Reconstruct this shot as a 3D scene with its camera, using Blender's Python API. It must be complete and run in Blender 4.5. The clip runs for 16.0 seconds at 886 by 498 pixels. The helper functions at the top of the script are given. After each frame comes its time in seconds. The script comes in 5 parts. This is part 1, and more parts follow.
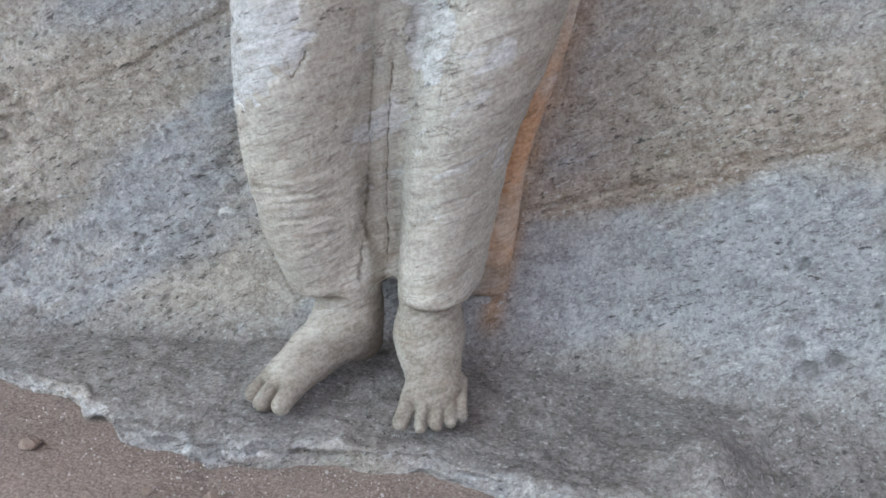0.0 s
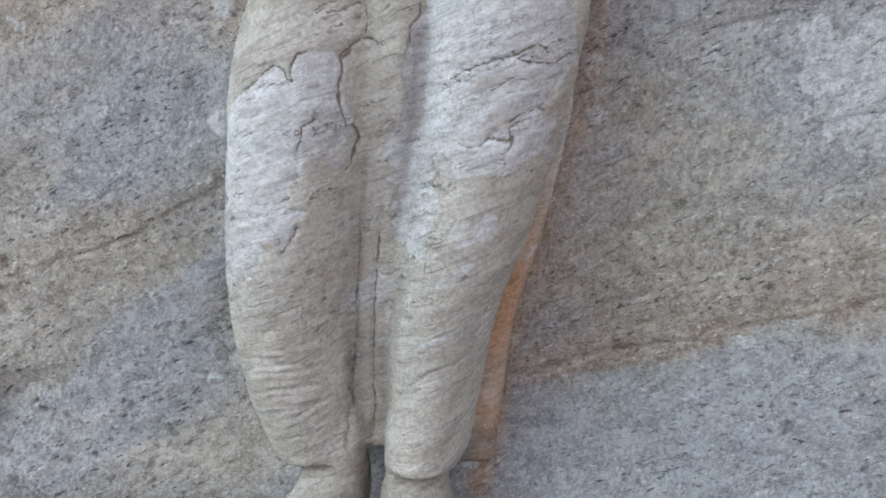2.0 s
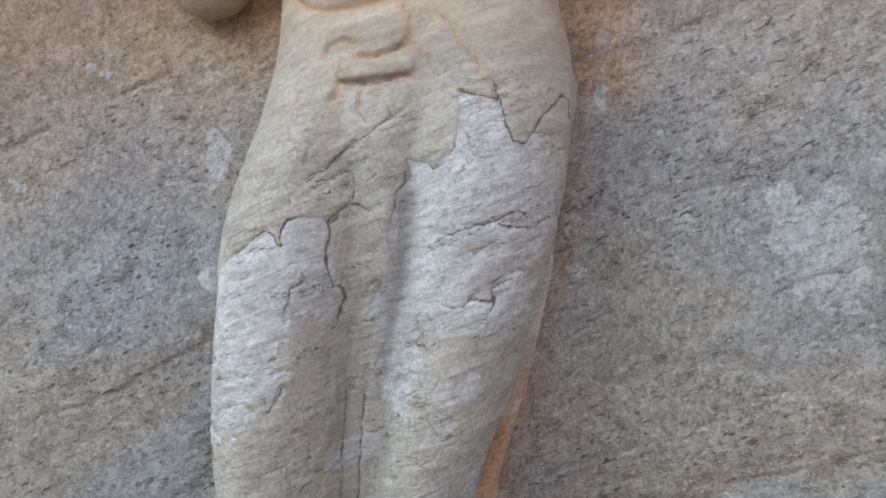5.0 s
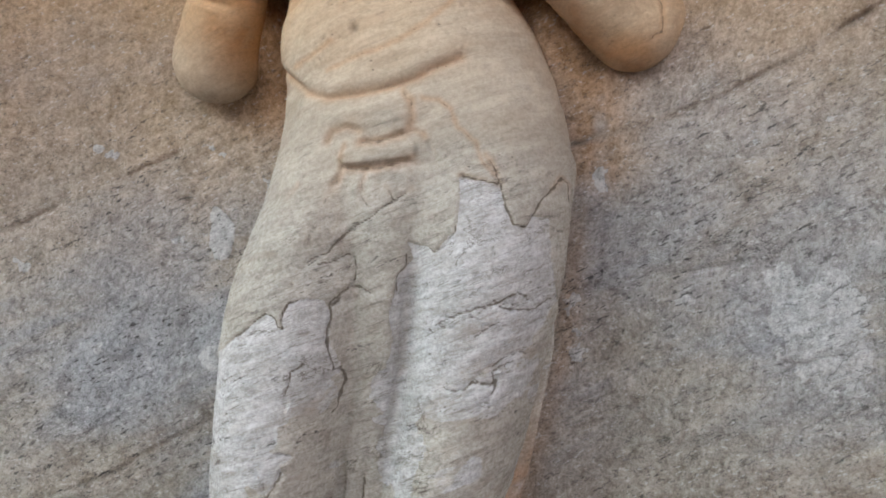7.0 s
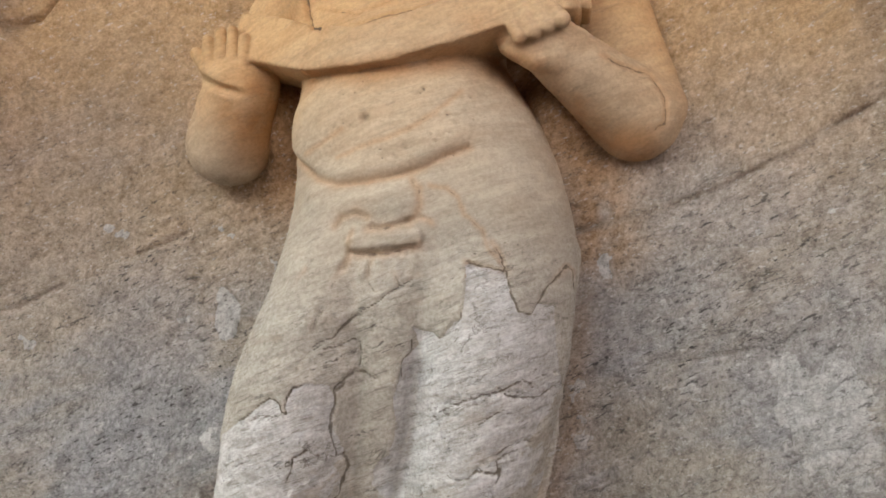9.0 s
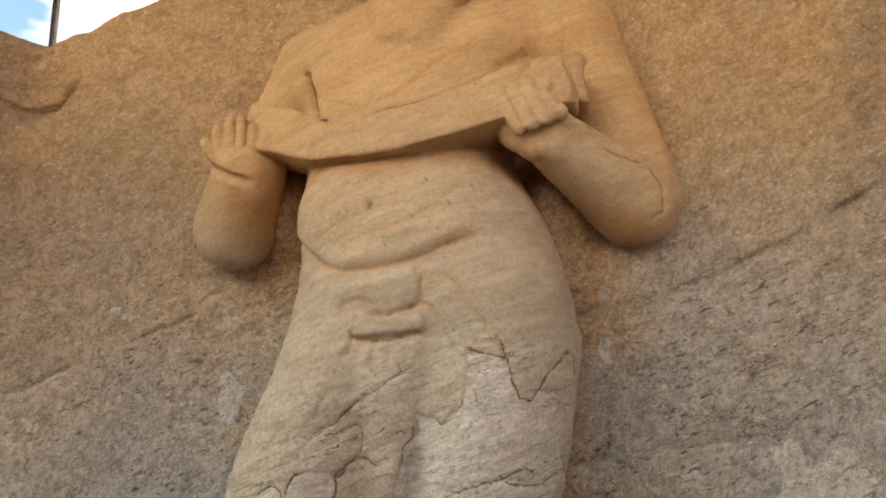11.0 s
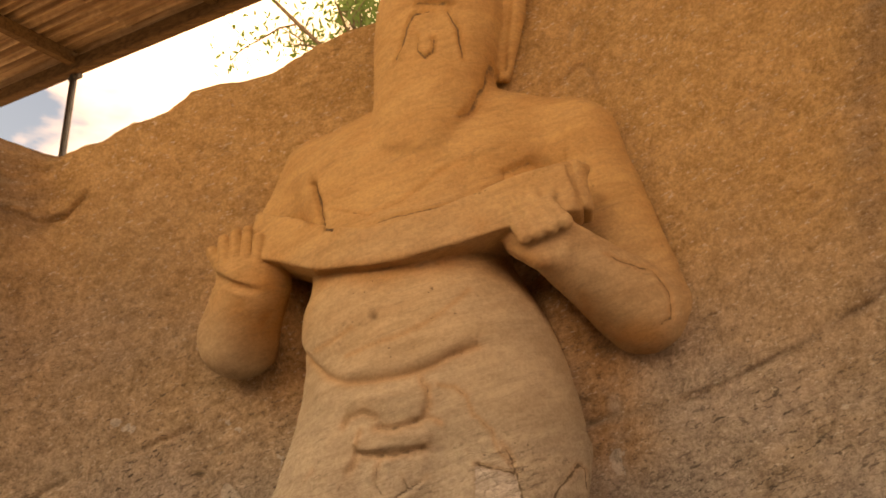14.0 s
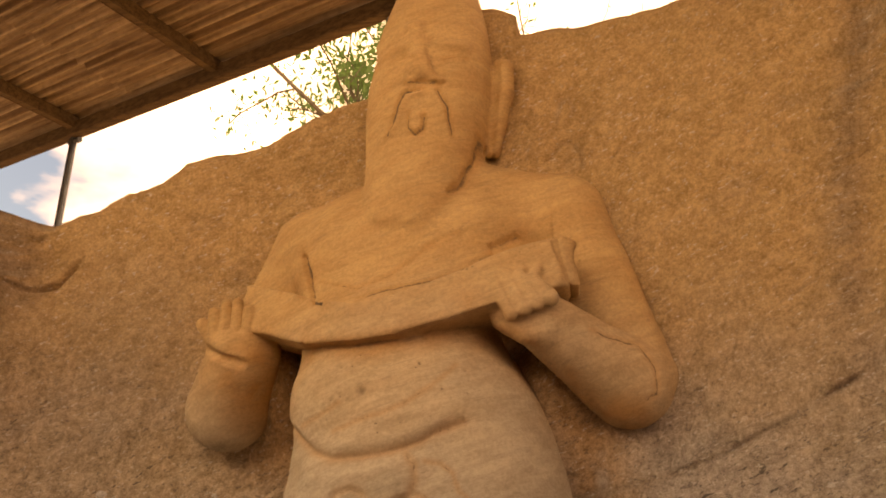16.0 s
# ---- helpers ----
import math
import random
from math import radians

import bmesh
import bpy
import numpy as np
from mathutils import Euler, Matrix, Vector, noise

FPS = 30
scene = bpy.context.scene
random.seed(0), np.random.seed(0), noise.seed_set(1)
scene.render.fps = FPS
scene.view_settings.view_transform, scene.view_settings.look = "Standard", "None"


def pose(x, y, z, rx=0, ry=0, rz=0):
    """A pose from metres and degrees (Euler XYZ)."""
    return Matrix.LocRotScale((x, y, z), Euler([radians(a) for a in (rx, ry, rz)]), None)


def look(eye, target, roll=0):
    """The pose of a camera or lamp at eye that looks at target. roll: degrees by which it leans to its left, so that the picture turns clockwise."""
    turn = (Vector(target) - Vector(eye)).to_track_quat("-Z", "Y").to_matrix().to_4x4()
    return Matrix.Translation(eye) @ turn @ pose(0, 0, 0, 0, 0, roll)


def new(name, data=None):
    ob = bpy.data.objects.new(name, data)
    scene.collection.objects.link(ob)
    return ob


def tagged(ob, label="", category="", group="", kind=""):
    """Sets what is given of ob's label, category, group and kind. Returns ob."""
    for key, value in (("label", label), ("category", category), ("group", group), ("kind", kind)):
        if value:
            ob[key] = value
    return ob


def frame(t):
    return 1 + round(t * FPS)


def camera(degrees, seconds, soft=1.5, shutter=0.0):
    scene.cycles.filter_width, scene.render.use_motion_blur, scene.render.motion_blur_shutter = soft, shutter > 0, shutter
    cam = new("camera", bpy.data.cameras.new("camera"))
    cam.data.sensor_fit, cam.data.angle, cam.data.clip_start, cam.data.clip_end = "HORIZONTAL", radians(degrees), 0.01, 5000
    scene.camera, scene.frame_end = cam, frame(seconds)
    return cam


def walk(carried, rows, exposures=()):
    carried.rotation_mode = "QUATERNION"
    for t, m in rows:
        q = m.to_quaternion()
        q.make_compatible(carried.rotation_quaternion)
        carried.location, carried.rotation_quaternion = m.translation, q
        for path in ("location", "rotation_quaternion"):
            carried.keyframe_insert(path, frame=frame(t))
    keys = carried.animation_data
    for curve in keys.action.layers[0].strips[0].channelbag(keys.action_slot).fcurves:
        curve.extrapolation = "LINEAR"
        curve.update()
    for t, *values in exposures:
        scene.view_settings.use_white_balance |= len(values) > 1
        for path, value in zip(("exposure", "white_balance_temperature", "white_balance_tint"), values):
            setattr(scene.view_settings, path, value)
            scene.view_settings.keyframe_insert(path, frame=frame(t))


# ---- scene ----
# The camera: a phone held at chest height that tilts up along the statue and rises a little.
cam = camera(56.0, 16.0, soft=1.6)
ROWS = [  # seconds, x, y, z, pitch, roll, yaw
    (0.0, -0.000, -2.350, 1.150, -22.00, -0.10, 10.58),
    (0.5, 0.015, -2.357, 1.166, -19.53, -0.03, 10.54),
    (1.0, 0.017, -2.362, 1.189, -16.72, -0.10, 10.26),
    (1.5, 0.016, -2.370, 1.205, -14.41, -0.05, 10.04),
    (2.0, 0.021, -2.378, 1.224, -12.20, 0.28, 9.86),
    (2.5, 0.025, -2.386, 1.244, -9.56, 0.33, 9.71),
    (3.0, 0.028, -2.387, 1.258, -7.82, 0.29, 9.59),
    (3.5, 0.032, -2.389, 1.267, -6.57, 0.30, 9.38),
    (4.0, 0.036, -2.397, 1.274, -5.45, 0.33, 9.21),
    (6.5, 0.044, -2.419, 1.331, 0.11, 0.55, 9.28),
    (7.0, 0.043, -2.420, 1.338, 1.20, 0.45, 9.22),
    (7.5, 0.036, -2.428, 1.347, 2.25, 0.27, 9.24),
    (8.0, 0.035, -2.430, 1.358, 3.39, 0.13, 9.31),
    (8.5, 0.038, -2.429, 1.361, 4.64, -0.01, 9.34),
    (9.0, 0.038, -2.437, 1.371, 6.12, -0.32, 9.35),
    (11.5, 0.053, -2.472, 1.409, 12.22, -0.46, 9.79),
    (12.0, 0.052, -2.465, 1.420, 13.37, -0.43, 9.86),
    (12.5, 0.044, -2.463, 1.428, 14.45, -0.34, 9.92),
    (13.0, 0.043, -2.468, 1.440, 15.27, -0.15, 10.04),
    (13.5, 0.043, -2.474, 1.444, 16.19, -0.07, 10.13),
    (14.0, 0.047, -2.468, 1.452, 17.23, -0.07, 10.09),
    (14.5, 0.059, -2.478, 1.460, 18.15, -0.07, 10.13),
    (15.0, 0.068, -2.483, 1.465, 19.17, -0.10, 10.05),
    (15.5, 0.071, -2.494, 1.472, 20.23, -0.19, 9.94),
    (16.0, 0.075, -2.505, 1.482, 21.26, -0.27, 9.75),
]
EXPOSURES = [  # seconds, stops, kelvin, tint
    (0.0, -2.58, 6150, 19),
    (4.0, -2.84, 6150, 20),
    (6.5, -2.86, 6550, 20),
    (8.0, -2.87, 6950, 21),
    (9.0, -2.92, 7500, 23),
    (11.2, -3.36, 9600, 27),
    (11.5, -3.65, 12800, 36),
    (12.0, -3.69, 36000, 45),
    (16.0, -3.69, 28000, 45),
]
walk(cam, [(t, pose(x, y, z, 90 + pitch, roll, yaw)) for t, x, y, z, pitch, roll, yaw in ROWS], EXPOSURES)

# ---- light: open sky and sun outside the shelter ----
SUN_EL, SUN_AZ = 38.0, 222.0  # degrees above the horizon; compass bearing from +y, clockwise
world = bpy.data.worlds.new("sky")
scene.world = world
world.use_nodes = True
wn, wl = world.node_tree.nodes, world.node_tree.links
wn.clear()
w_out = wn.new("ShaderNodeOutputWorld")
w_bg = wn.new("ShaderNodeBackground")
w_sky = wn.new("ShaderNodeTexSky")
w_sky.sky_type, w_sky.sun_disc = "NISHITA", False
w_sky.sun_elevation, w_sky.sun_rotation = radians(SUN_EL), radians(SUN_AZ)
w_sky.dust_density, w_sky.air_density = 3.0, 1.0
w_co = wn.new("ShaderNodeTexCoord")
w_map = wn.new("ShaderNodeMapping")
w_map.inputs["Scale"].default_value = (1.0, 1.0, 2.2)
w_map.inputs["Location"].default_value = (0.3, 0.1, 0.0)
w_noise = wn.new("ShaderNodeTexNoise")
w_noise.inputs["Scale"].default_value, w_noise.inputs["Detail"].default_value = 2.3, 9.0
w_ramp = wn.new("ShaderNodeValToRGB")
w_ramp.color_ramp.elements[0].position, w_ramp.color_ramp.elements[1].position = 0.39, 0.55
w_mix = wn.new("ShaderNodeMix")
w_mix.data_type = "RGBA"
w_mix.inputs["B"].default_value = (326.0, 327.0, 318.0, 1)
wl.new(w_co.outputs["Generated"], w_map.inputs["Vector"])
wl.new(w_map.outputs["Vector"], w_noise.inputs["Vector"])
wl.new(w_noise.outputs["Fac"], w_ramp.inputs["Fac"])
wl.new(w_ramp.outputs["Color"], w_mix.inputs["Factor"])
w_blue = wn.new("ShaderNodeMix")
w_blue.data_type, w_blue.blend_type = "RGBA", "MULTIPLY"
w_blue.inputs["Factor"].default_value = 1.0
w_blue.inputs["B"].default_value = (15.0, 26.0, 32.0, 1)
wl.new(w_sky.outputs["Color"], w_blue.inputs["A"])
wl.new(w_blue.outputs["Result"], w_mix.inputs["A"])
wl.new(w_mix.outputs["Result"], w_bg.inputs["Color"])
w_bg.inputs["Strength"].default_value = 0.14
wl.new(w_bg.outputs["Background"], w_out.inputs["Surface"])
sun = new("sun", bpy.data.lights.new("sun", "SUN"))
sun.data.energy, sun.data.angle, sun.data.color = 0.45, radians(50), (1.0, 0.95, 0.87)
_az, _el = radians(SUN_AZ), radians(SUN_EL)
_to_sun = Vector((math.sin(_az) * math.cos(_el), math.cos(_az) * math.cos(_el), math.sin(_el)))
sun.matrix_world = look(_to_sun * 30, (0, 0, 0))


# ---- materials ----
class Nodes:
    """A small builder for a node material."""

    def __init__(self, name, rough=0.9, metal=0.0):
        self.mat = bpy.data.materials.new(name)
        self.mat.use_nodes = True
        self.t = self.mat.node_tree
        self.bsdf = self.t.nodes["Principled BSDF"]
        self.bsdf.inputs["Roughness"].default_value = rough
        self.bsdf.inputs["Metallic"].default_value = metal
        self.bsdf.inputs["Specular IOR Level"].default_value = 0.25
        self.co = self.t.nodes.new("ShaderNodeTexCoord").outputs["Object"]

    def put(self, socket, value):
        if isinstance(value, bpy.types.NodeSocket):
            self.t.links.new(value, socket)
        elif isinstance(value, tuple) and socket.type == "RGBA":
            socket.default_value = (*value, 1)
        else:
            socket.default_value = value

    def mapped(self, scale=(1, 1, 1), rot=(0, 0, 0), loc=(0, 0, 0), vector=None):
        """Turned by rot first, then scaled: rot (0, a, 0) makes bands that rise a degrees to the right."""
        v = vector or self.co
        for key, value in (("Rotation", [radians(q) for q in rot]), ("Scale", scale), ("Location", loc)):
            n = self.t.nodes.new("ShaderNodeMapping")
            self.put(n.inputs["Vector"], v)
            n.inputs[key].default_value = value
            v = n.outputs["Vector"]
        return v

    def noise(self, scale, detail=4.0, rough=0.55, vector=None, distort=0.0):
        n = self.t.nodes.new("ShaderNodeTexNoise")
        self.put(n.inputs["Vector"], vector or self.co)
        n.inputs["Scale"].default_value, n.inputs["Detail"].default_value = scale, detail
        n.inputs["Roughness"].default_value, n.inputs["Distortion"].default_value = rough, distort
        return n.outputs["Fac"]

    def voronoi(self, scale, vector=None, feature="F1"):
        n = self.t.nodes.new("ShaderNodeTexVoronoi")
        n.feature = feature
        self.put(n.inputs["Vector"], vector or self.co)
        n.inputs["Scale"].default_value = scale
        return n.outputs["Distance"]

    def step(self, value, a, b, lo=0.0, hi=1.0):
        n = self.t.nodes.new("ShaderNodeMapRange")
        n.interpolation_type = "SMOOTHSTEP"
        self.put(n.inputs["Value"], value)
        for key, v in (("From Min", a), ("From Max", b), ("To Min", lo), ("To Max", hi)):
            n.inputs[key].default_value = v
        return n.outputs["Result"]

    def math(self, op, a, b=0.0):
        n = self.t.nodes.new("ShaderNodeMath")
        n.operation = op
        self.put(n.inputs[0], a)
        self.put(n.inputs[1], b)
        return n.outputs[0]

    def mix(self, fac, a, b, blend="MIX"):
        n = self.t.nodes.new("ShaderNodeMix")
        n.data_type, n.blend_type = "RGBA", blend
        self.put(n.inputs["Factor"], fac)
        self.put(n.inputs["A"], a)
        self.put(n.inputs["B"], b)
        return n.outputs["Result"]

    def attr(self, name):
        n = self.t.nodes.new("ShaderNodeAttribute")
        n.attribute_name = name
        return n.outputs["Fac"]

    def axis(self, i):
        n = self.t.nodes.new("ShaderNodeSeparateXYZ")
        self.put(n.inputs[0], self.co)
        return n.outputs[i]

    def random(self):
        return self.t.nodes.new("ShaderNodeObjectInfo").outputs["Random"]

    def bump(self, height, strength, distance, normal=None):
        n = self.t.nodes.new("ShaderNodeBump")
        self.put(n.inputs["Height"], height)
        self.put(n.inputs["Strength"], strength)
        n.inputs["Distance"].default_value = distance
        if normal is not None:
            self.put(n.inputs["Normal"], normal)
        return n.outputs["Normal"]

    def done(self, color, normal=None, rough=None):
        self.put(self.bsdf.inputs["Base Color"], color)
        if normal is not None:
            self.put(self.bsdf.inputs["Normal"], normal)
        if rough is not None:
            self.put(self.bsdf.inputs["Roughness"], rough)
        return self.mat


def rock_material():
    """Gneiss cliff: grey-blue and tan bands that rise to the right, ochre higher up, chisel strokes all over."""
    m = Nodes("carved_rock", 0.92)
    z = m.axis(2)
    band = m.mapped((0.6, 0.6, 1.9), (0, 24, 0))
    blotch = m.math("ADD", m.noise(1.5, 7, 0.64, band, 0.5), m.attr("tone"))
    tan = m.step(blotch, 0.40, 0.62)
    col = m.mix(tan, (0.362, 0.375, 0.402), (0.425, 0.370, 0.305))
    warm = m.step(m.math("ADD", z, m.math("MULTIPLY", m.noise(0.9, 4, 0.6), 1.4)), 1.9, 3.2)
    col = m.mix(warm, col, (0.68, 0.388, 0.142))
    rust = m.step(m.noise(3.4, 7, 0.72, m.mapped((0.8, 0.8, 1.6), (0, 24, 0), (4, 0, 2))), 0.55, 0.70, 0.0, 0.28)
    col = m.mix(rust, col, (0.40, 0.27, 0.165))
    col = m.mix(m.attr("ochre"), col, (0.56, 0.27, 0.07))
    mid_soft = m.noise(6.0, 6, 0.7, m.mapped((0.5, 0.5, 2.4), (0, 22, 0), (7, 3, 1)))
    ragged = m.math("ADD", m.attr("pale"), m.math("MULTIPLY", m.math("SUBTRACT", m.noise(40.0, 5, 0.7), 0.5), 0.65))
    col = m.mix(m.step(ragged, 0.44, 0.52, 0.0, 0.9), col, (0.66, 0.665, 0.66))
    # grey of the ledge, with its shade painted in
    col = m.mix(m.attr("ledge_shade"), col, (0.142, 0.128, 0.127))
    col = m.mix(m.math("MULTIPLY", m.attr("brown"), m.step(mid_soft, 0.28, 0.56, 0.15, 0.95)), col, (0.27, 0.178, 0.118))
    streaks = m.noise(9.0, 8, 0.72, m.mapped((0.35, 0.35, 3.6), (0, 23, 0), (2, 5, 5)), 0.6)
    col = m.mix(m.math("MULTIPLY", m.attr("brown"), m.step(streaks, 0.50, 0.62, 0.0, 0.75)), col, (0.50, 0.40, 0.29))
    grain = m.noise(95.0, 6, 0.85)
    strokes = m.noise(36.0, 5, 0.75, m.mapped((1.8, 1.8, 0.7), (0, -14, 0)), 0.4)
    cross = m.noise(32.0, 5, 0.75, m.mapped((0.85, 1.0, 1.6), (0, 26, 0), (2, 8, 5)), 0.5)
    where = m.step(m.noise(2.1, 4, 0.6, m.mapped(loc=(5, 5, 1))), 0.40, 0.60)
    cut = m.math("ADD", m.math("MULTIPLY", strokes, where), m.math("MULTIPLY", cross, m.math("SUBTRACT", 1.0, where)))
    mid = m.noise(15.0, 9, 0.82, m.mapped((1.0, 1.0, 1.25), (0, 24, 0)), 0.3)
    dark = m.mix(m.step(z, 1.5, 2.3, 0.62, 0.54), col, (0.08, 0.065, 0.05))
    light = m.mix(m.step(z, 1.5, 2.3, 0.30, 0.20), col, (0.85, 0.81, 0.75))
    tone = m.math("ADD", m.math("MULTIPLY", grain, 0.53), m.math("ADD", m.math("MULTIPLY", cut, 0.33), m.math("MULTIPLY", mid, 0.40)))
    col = m.mix(m.step(tone, 0.49, 0.77), dark, light)
    flecks = m.step(m.noise(60.0, 4, 0.7, m.mapped((0.7, 1, 1.6), (0, 24, 0), (6, 6, 6))), 0.59, 0.66, 0.0, 0.75)
    col = m.mix(flecks, col, m.mix(0.55, col, (0.80, 0.79, 0.77)))
    strata = m.noise(7.0, 8, 0.75, m.mapped((0.45, 0.45, 2.8), (0, 24, 0)), 0.9)
    col = m.mix(m.step(strata, 0.60, 0.69, 0.0, 0.28), col, (0.20, 0.165, 0.13))
    patchy = m.step(m.noise(2.6, 4, 0.6, band), 0.38, 0.60, 0.35, 1.0)
    dashes = m.step(m.noise(44.0, 4, 0.70, m.mapped((0.55, 1, 1.9), (0, 27, 0), (3, 1, 7))), 0.59, 0.64, 0.0, 0.9)
    dots = m.step(m.noise(52.0, 3, 0.6, m.mapped(loc=(9, 2, 4))), 0.675, 0.72, 0.0, 0.7)
    pits = m.math("MULTIPLY", m.math("MULTIPLY", m.math("MAXIMUM", dashes, dots), patchy), m.step(z, 2.3, 1.5, 0.25, 1.0))
    pits = m.math("MAXIMUM", pits, m.attr("pit"))
    vein = m.math("ABSOLUTE", m.math("SUBTRACT", m.noise(2.6, 8, 0.62, m.mapped((0.6, 0.6, 2.3), (0, 25, 0), (1, 9, 4)), 0.4), 0.5))
    crack = m.math("MULTIPLY", m.step(vein, 0.0, 0.0055, 0.75, 0.0), m.step(m.noise(5.0, 4, 0.6, m.mapped(loc=(3, 7, 2))), 0.48, 0.60))
    pits = m.math("MAXIMUM", pits, m.math("MULTIPLY", crack, m.step(z, 1.6, 2.4, 1.0, 0.45)))
    chips = m.step(m.noise(70.0, 3, 0.65, m.mapped((0.8, 1, 1.3), (0, 25, 0), (2, 2, 9))), 0.60, 0.68, 0.0, 0.55)
    pits = m.math("MAXIMUM", pits, m.math("MULTIPLY", chips, m.step(z, 1.6, 2.4, 1.0, 0.35)))
    col = m.mix(pits, col, (0.07, 0.065, 0.06))
    n = m.bump(cut, 0.85, 0.018)
    n = m.bump(grain, 0.7, 0.009, n)
    n = m.bump(strata, 0.3, 0.008, n)
    n = m.bump(mid, 0.5, 0.009, n)
    n = m.bump(m.math("SUBTRACT", 1.0, pits), 0.5, 0.01, n)
    return m.done(col, n)


def statue_material():
    """Weathered cream stone with whiter patches, dark speckle along the grain and ochre stains."""
    m = Nodes("statue_stone", 0.88)
    z = m.axis(2)
    grainline = m.mapped((0.8, 0.8, 3.6), (0, 17, 0))
    soft = m.noise(4.5, 7, 0.66, grainline, 0.6)
    legs = m.step(z, 1.75, 1.30)
    col = m.mix(m.step(soft, 0.36, 0.64), (0.365, 0.33, 0.275), (0.465, 0.43, 0.365))
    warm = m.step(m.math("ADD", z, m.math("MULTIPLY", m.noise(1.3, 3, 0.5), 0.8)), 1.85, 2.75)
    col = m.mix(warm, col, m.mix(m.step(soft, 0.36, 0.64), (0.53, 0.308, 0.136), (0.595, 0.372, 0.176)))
    edge = m.math("ADD", m.attr("pale"), m.math("MULTIPLY", m.math("SUBTRACT", m.noise(16.0, 7, 0.75, grainline, 0.8), 0.5), 0.8))
    pale = m.step(edge, 0.44, 0.56)
    white = m.mix(m.step(m.noise(14.0, 6, 0.72, grainline), 0.38, 0.66), (0.41, 0.395, 0.37), (0.60, 0.60, 0.59))
    col = m.mix(pale, col, white)
    col = m.mix(m.attr("ochre"), col, (0.46, 0.20, 0.055))
    col = m.mix(m.attr("line"), col, (0.13, 0.095, 0.065))
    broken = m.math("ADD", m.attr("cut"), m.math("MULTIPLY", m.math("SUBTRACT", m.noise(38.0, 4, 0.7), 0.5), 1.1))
    grain = m.noise(100.0, 5, 0.72)
    rub = m.noise(20.0, 9, 0.84, m.mapped((0.6, 0.6, 2.6), (0, 20, 0)), 0.5)
    tone = m.math("ADD", m.math("MULTIPLY", grain, 0.45), m.math("MULTIPLY", rub, 0.55))
    col = m.mix(m.step(tone, 0.38, 0.61), m.mix(m.math("ADD", 0.30, m.math("MULTIPLY", legs, 0.14)), col, (0.12, 0.10, 0.08)), m.mix(m.math("ADD", 0.04, m.math("MULTIPLY", legs, 0.14)), col, (0.85, 0.82, 0.77)))
    thread = m.noise(30.0, 6, 0.7, m.mapped((0.45, 0.6, 5.0), (0, 21, 0), (3, 3, 8)), 0.7)
    scratch = m.math("MULTIPLY", m.step(thread, 0.56, 0.64), m.math("ADD", 0.20, m.math("MULTIPLY", legs, 0.40)))
    col = m.mix(scratch, col, (0.17, 0.145, 0.115))
    specks = m.noise(22.0, 5, 0.75, m.mapped((0.7, 1.0, 2.8), (0, 22, 0), (1, 5, 2)))
    where = m.step(m.noise(3.5, 4, 0.6, grainline), 0.48, 0.60)
    amount = m.math("MULTIPLY", where, m.math("ADD", 0.22, m.math("MULTIPLY", legs, 0.55)))
    spot = m.math("MULTIPLY", m.math("MULTIPLY", m.step(specks, 0.585, 0.64), amount), m.step(z, 0.15, 0.85, 0.3, 1.0))
    col = m.mix(spot, col, (0.09, 0.08, 0.07))
    contour = m.math("ABSOLUTE", m.math("SUBTRACT", m.noise(5.5, 7, 0.62, m.mapped((0.8, 0.8, 1.9), (0, 20, 0), (2, 7, 3)), 0.6), 0.54))
    flake = m.math("MULTIPLY", m.step(contour, 0.0, 0.010, 1.0, 0.0), m.step(m.noise(7.0, 3, 0.5, m.mapped(loc=(8, 1, 6))), 0.50, 0.58))
    flake = m.math("MULTIPLY", flake, m.math("ADD", 0.12, m.math("MULTIPLY", legs, 0.58)))
    col = m.mix(m.math("MULTIPLY", flake, m.step(z, 0.35, 0.75)), col, (0.13, 0.105, 0.08))
    stain = m.math("MULTIPLY", m.step(m.noise(6.0, 6, 0.65, m.mapped((0.7, 0.7, 2.2), (0, 20, 0), (5, 2, 9))), 0.54, 0.68, 0.0, 0.45), legs)
    col = m.mix(stain, col, (0.27, 0.215, 0.16))
    # cuts are painted dark, for the dirt and the shade in them
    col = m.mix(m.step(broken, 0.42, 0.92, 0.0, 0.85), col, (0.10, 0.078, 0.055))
    n = m.bump(grain, 0.45, 0.007)
    n = m.bump(m.math("SUBTRACT", 1.0, flake), 0.6, 0.006, n)
    n = m.bump(rub, m.math("ADD", 0.26, m.math("MULTIPLY", legs, 0.20)), 0.012, n)
    n = m.bump(soft, 0.12, 0.008, n)
    n = m.bump(m.math("SUBTRACT", 1.0, scratch), 0.5, 0.006, n)
    n = m.bump(m.math("SUBTRACT", 1.0, spot), 0.6, 0.008, n)
    return m.done(col, n)


def sand_material():
    m = Nodes("sandy_ground", 0.95)
    big = m.noise(2.2, 5, 0.6)
    col = m.mix(m.step(big, 0.35, 0.65), (0.150, 0.108, 0.088), (0.205, 0.152, 0.125))
    fine = m.noise(140.0, 4, 0.7)
    col = m.mix(m.step(fine, 0.35, 0.7), m.mix(0.4, col, (0.09, 0.07, 0.06)), m.mix(0.2, col, (0.7, 0.65, 0.6)))
    n = m.bump(fine, 0.6, 0.008)
    n = m.bump(m.noise(18.0, 5, 0.6), 0.5, 0.03, n)
    return m.done(col, n)


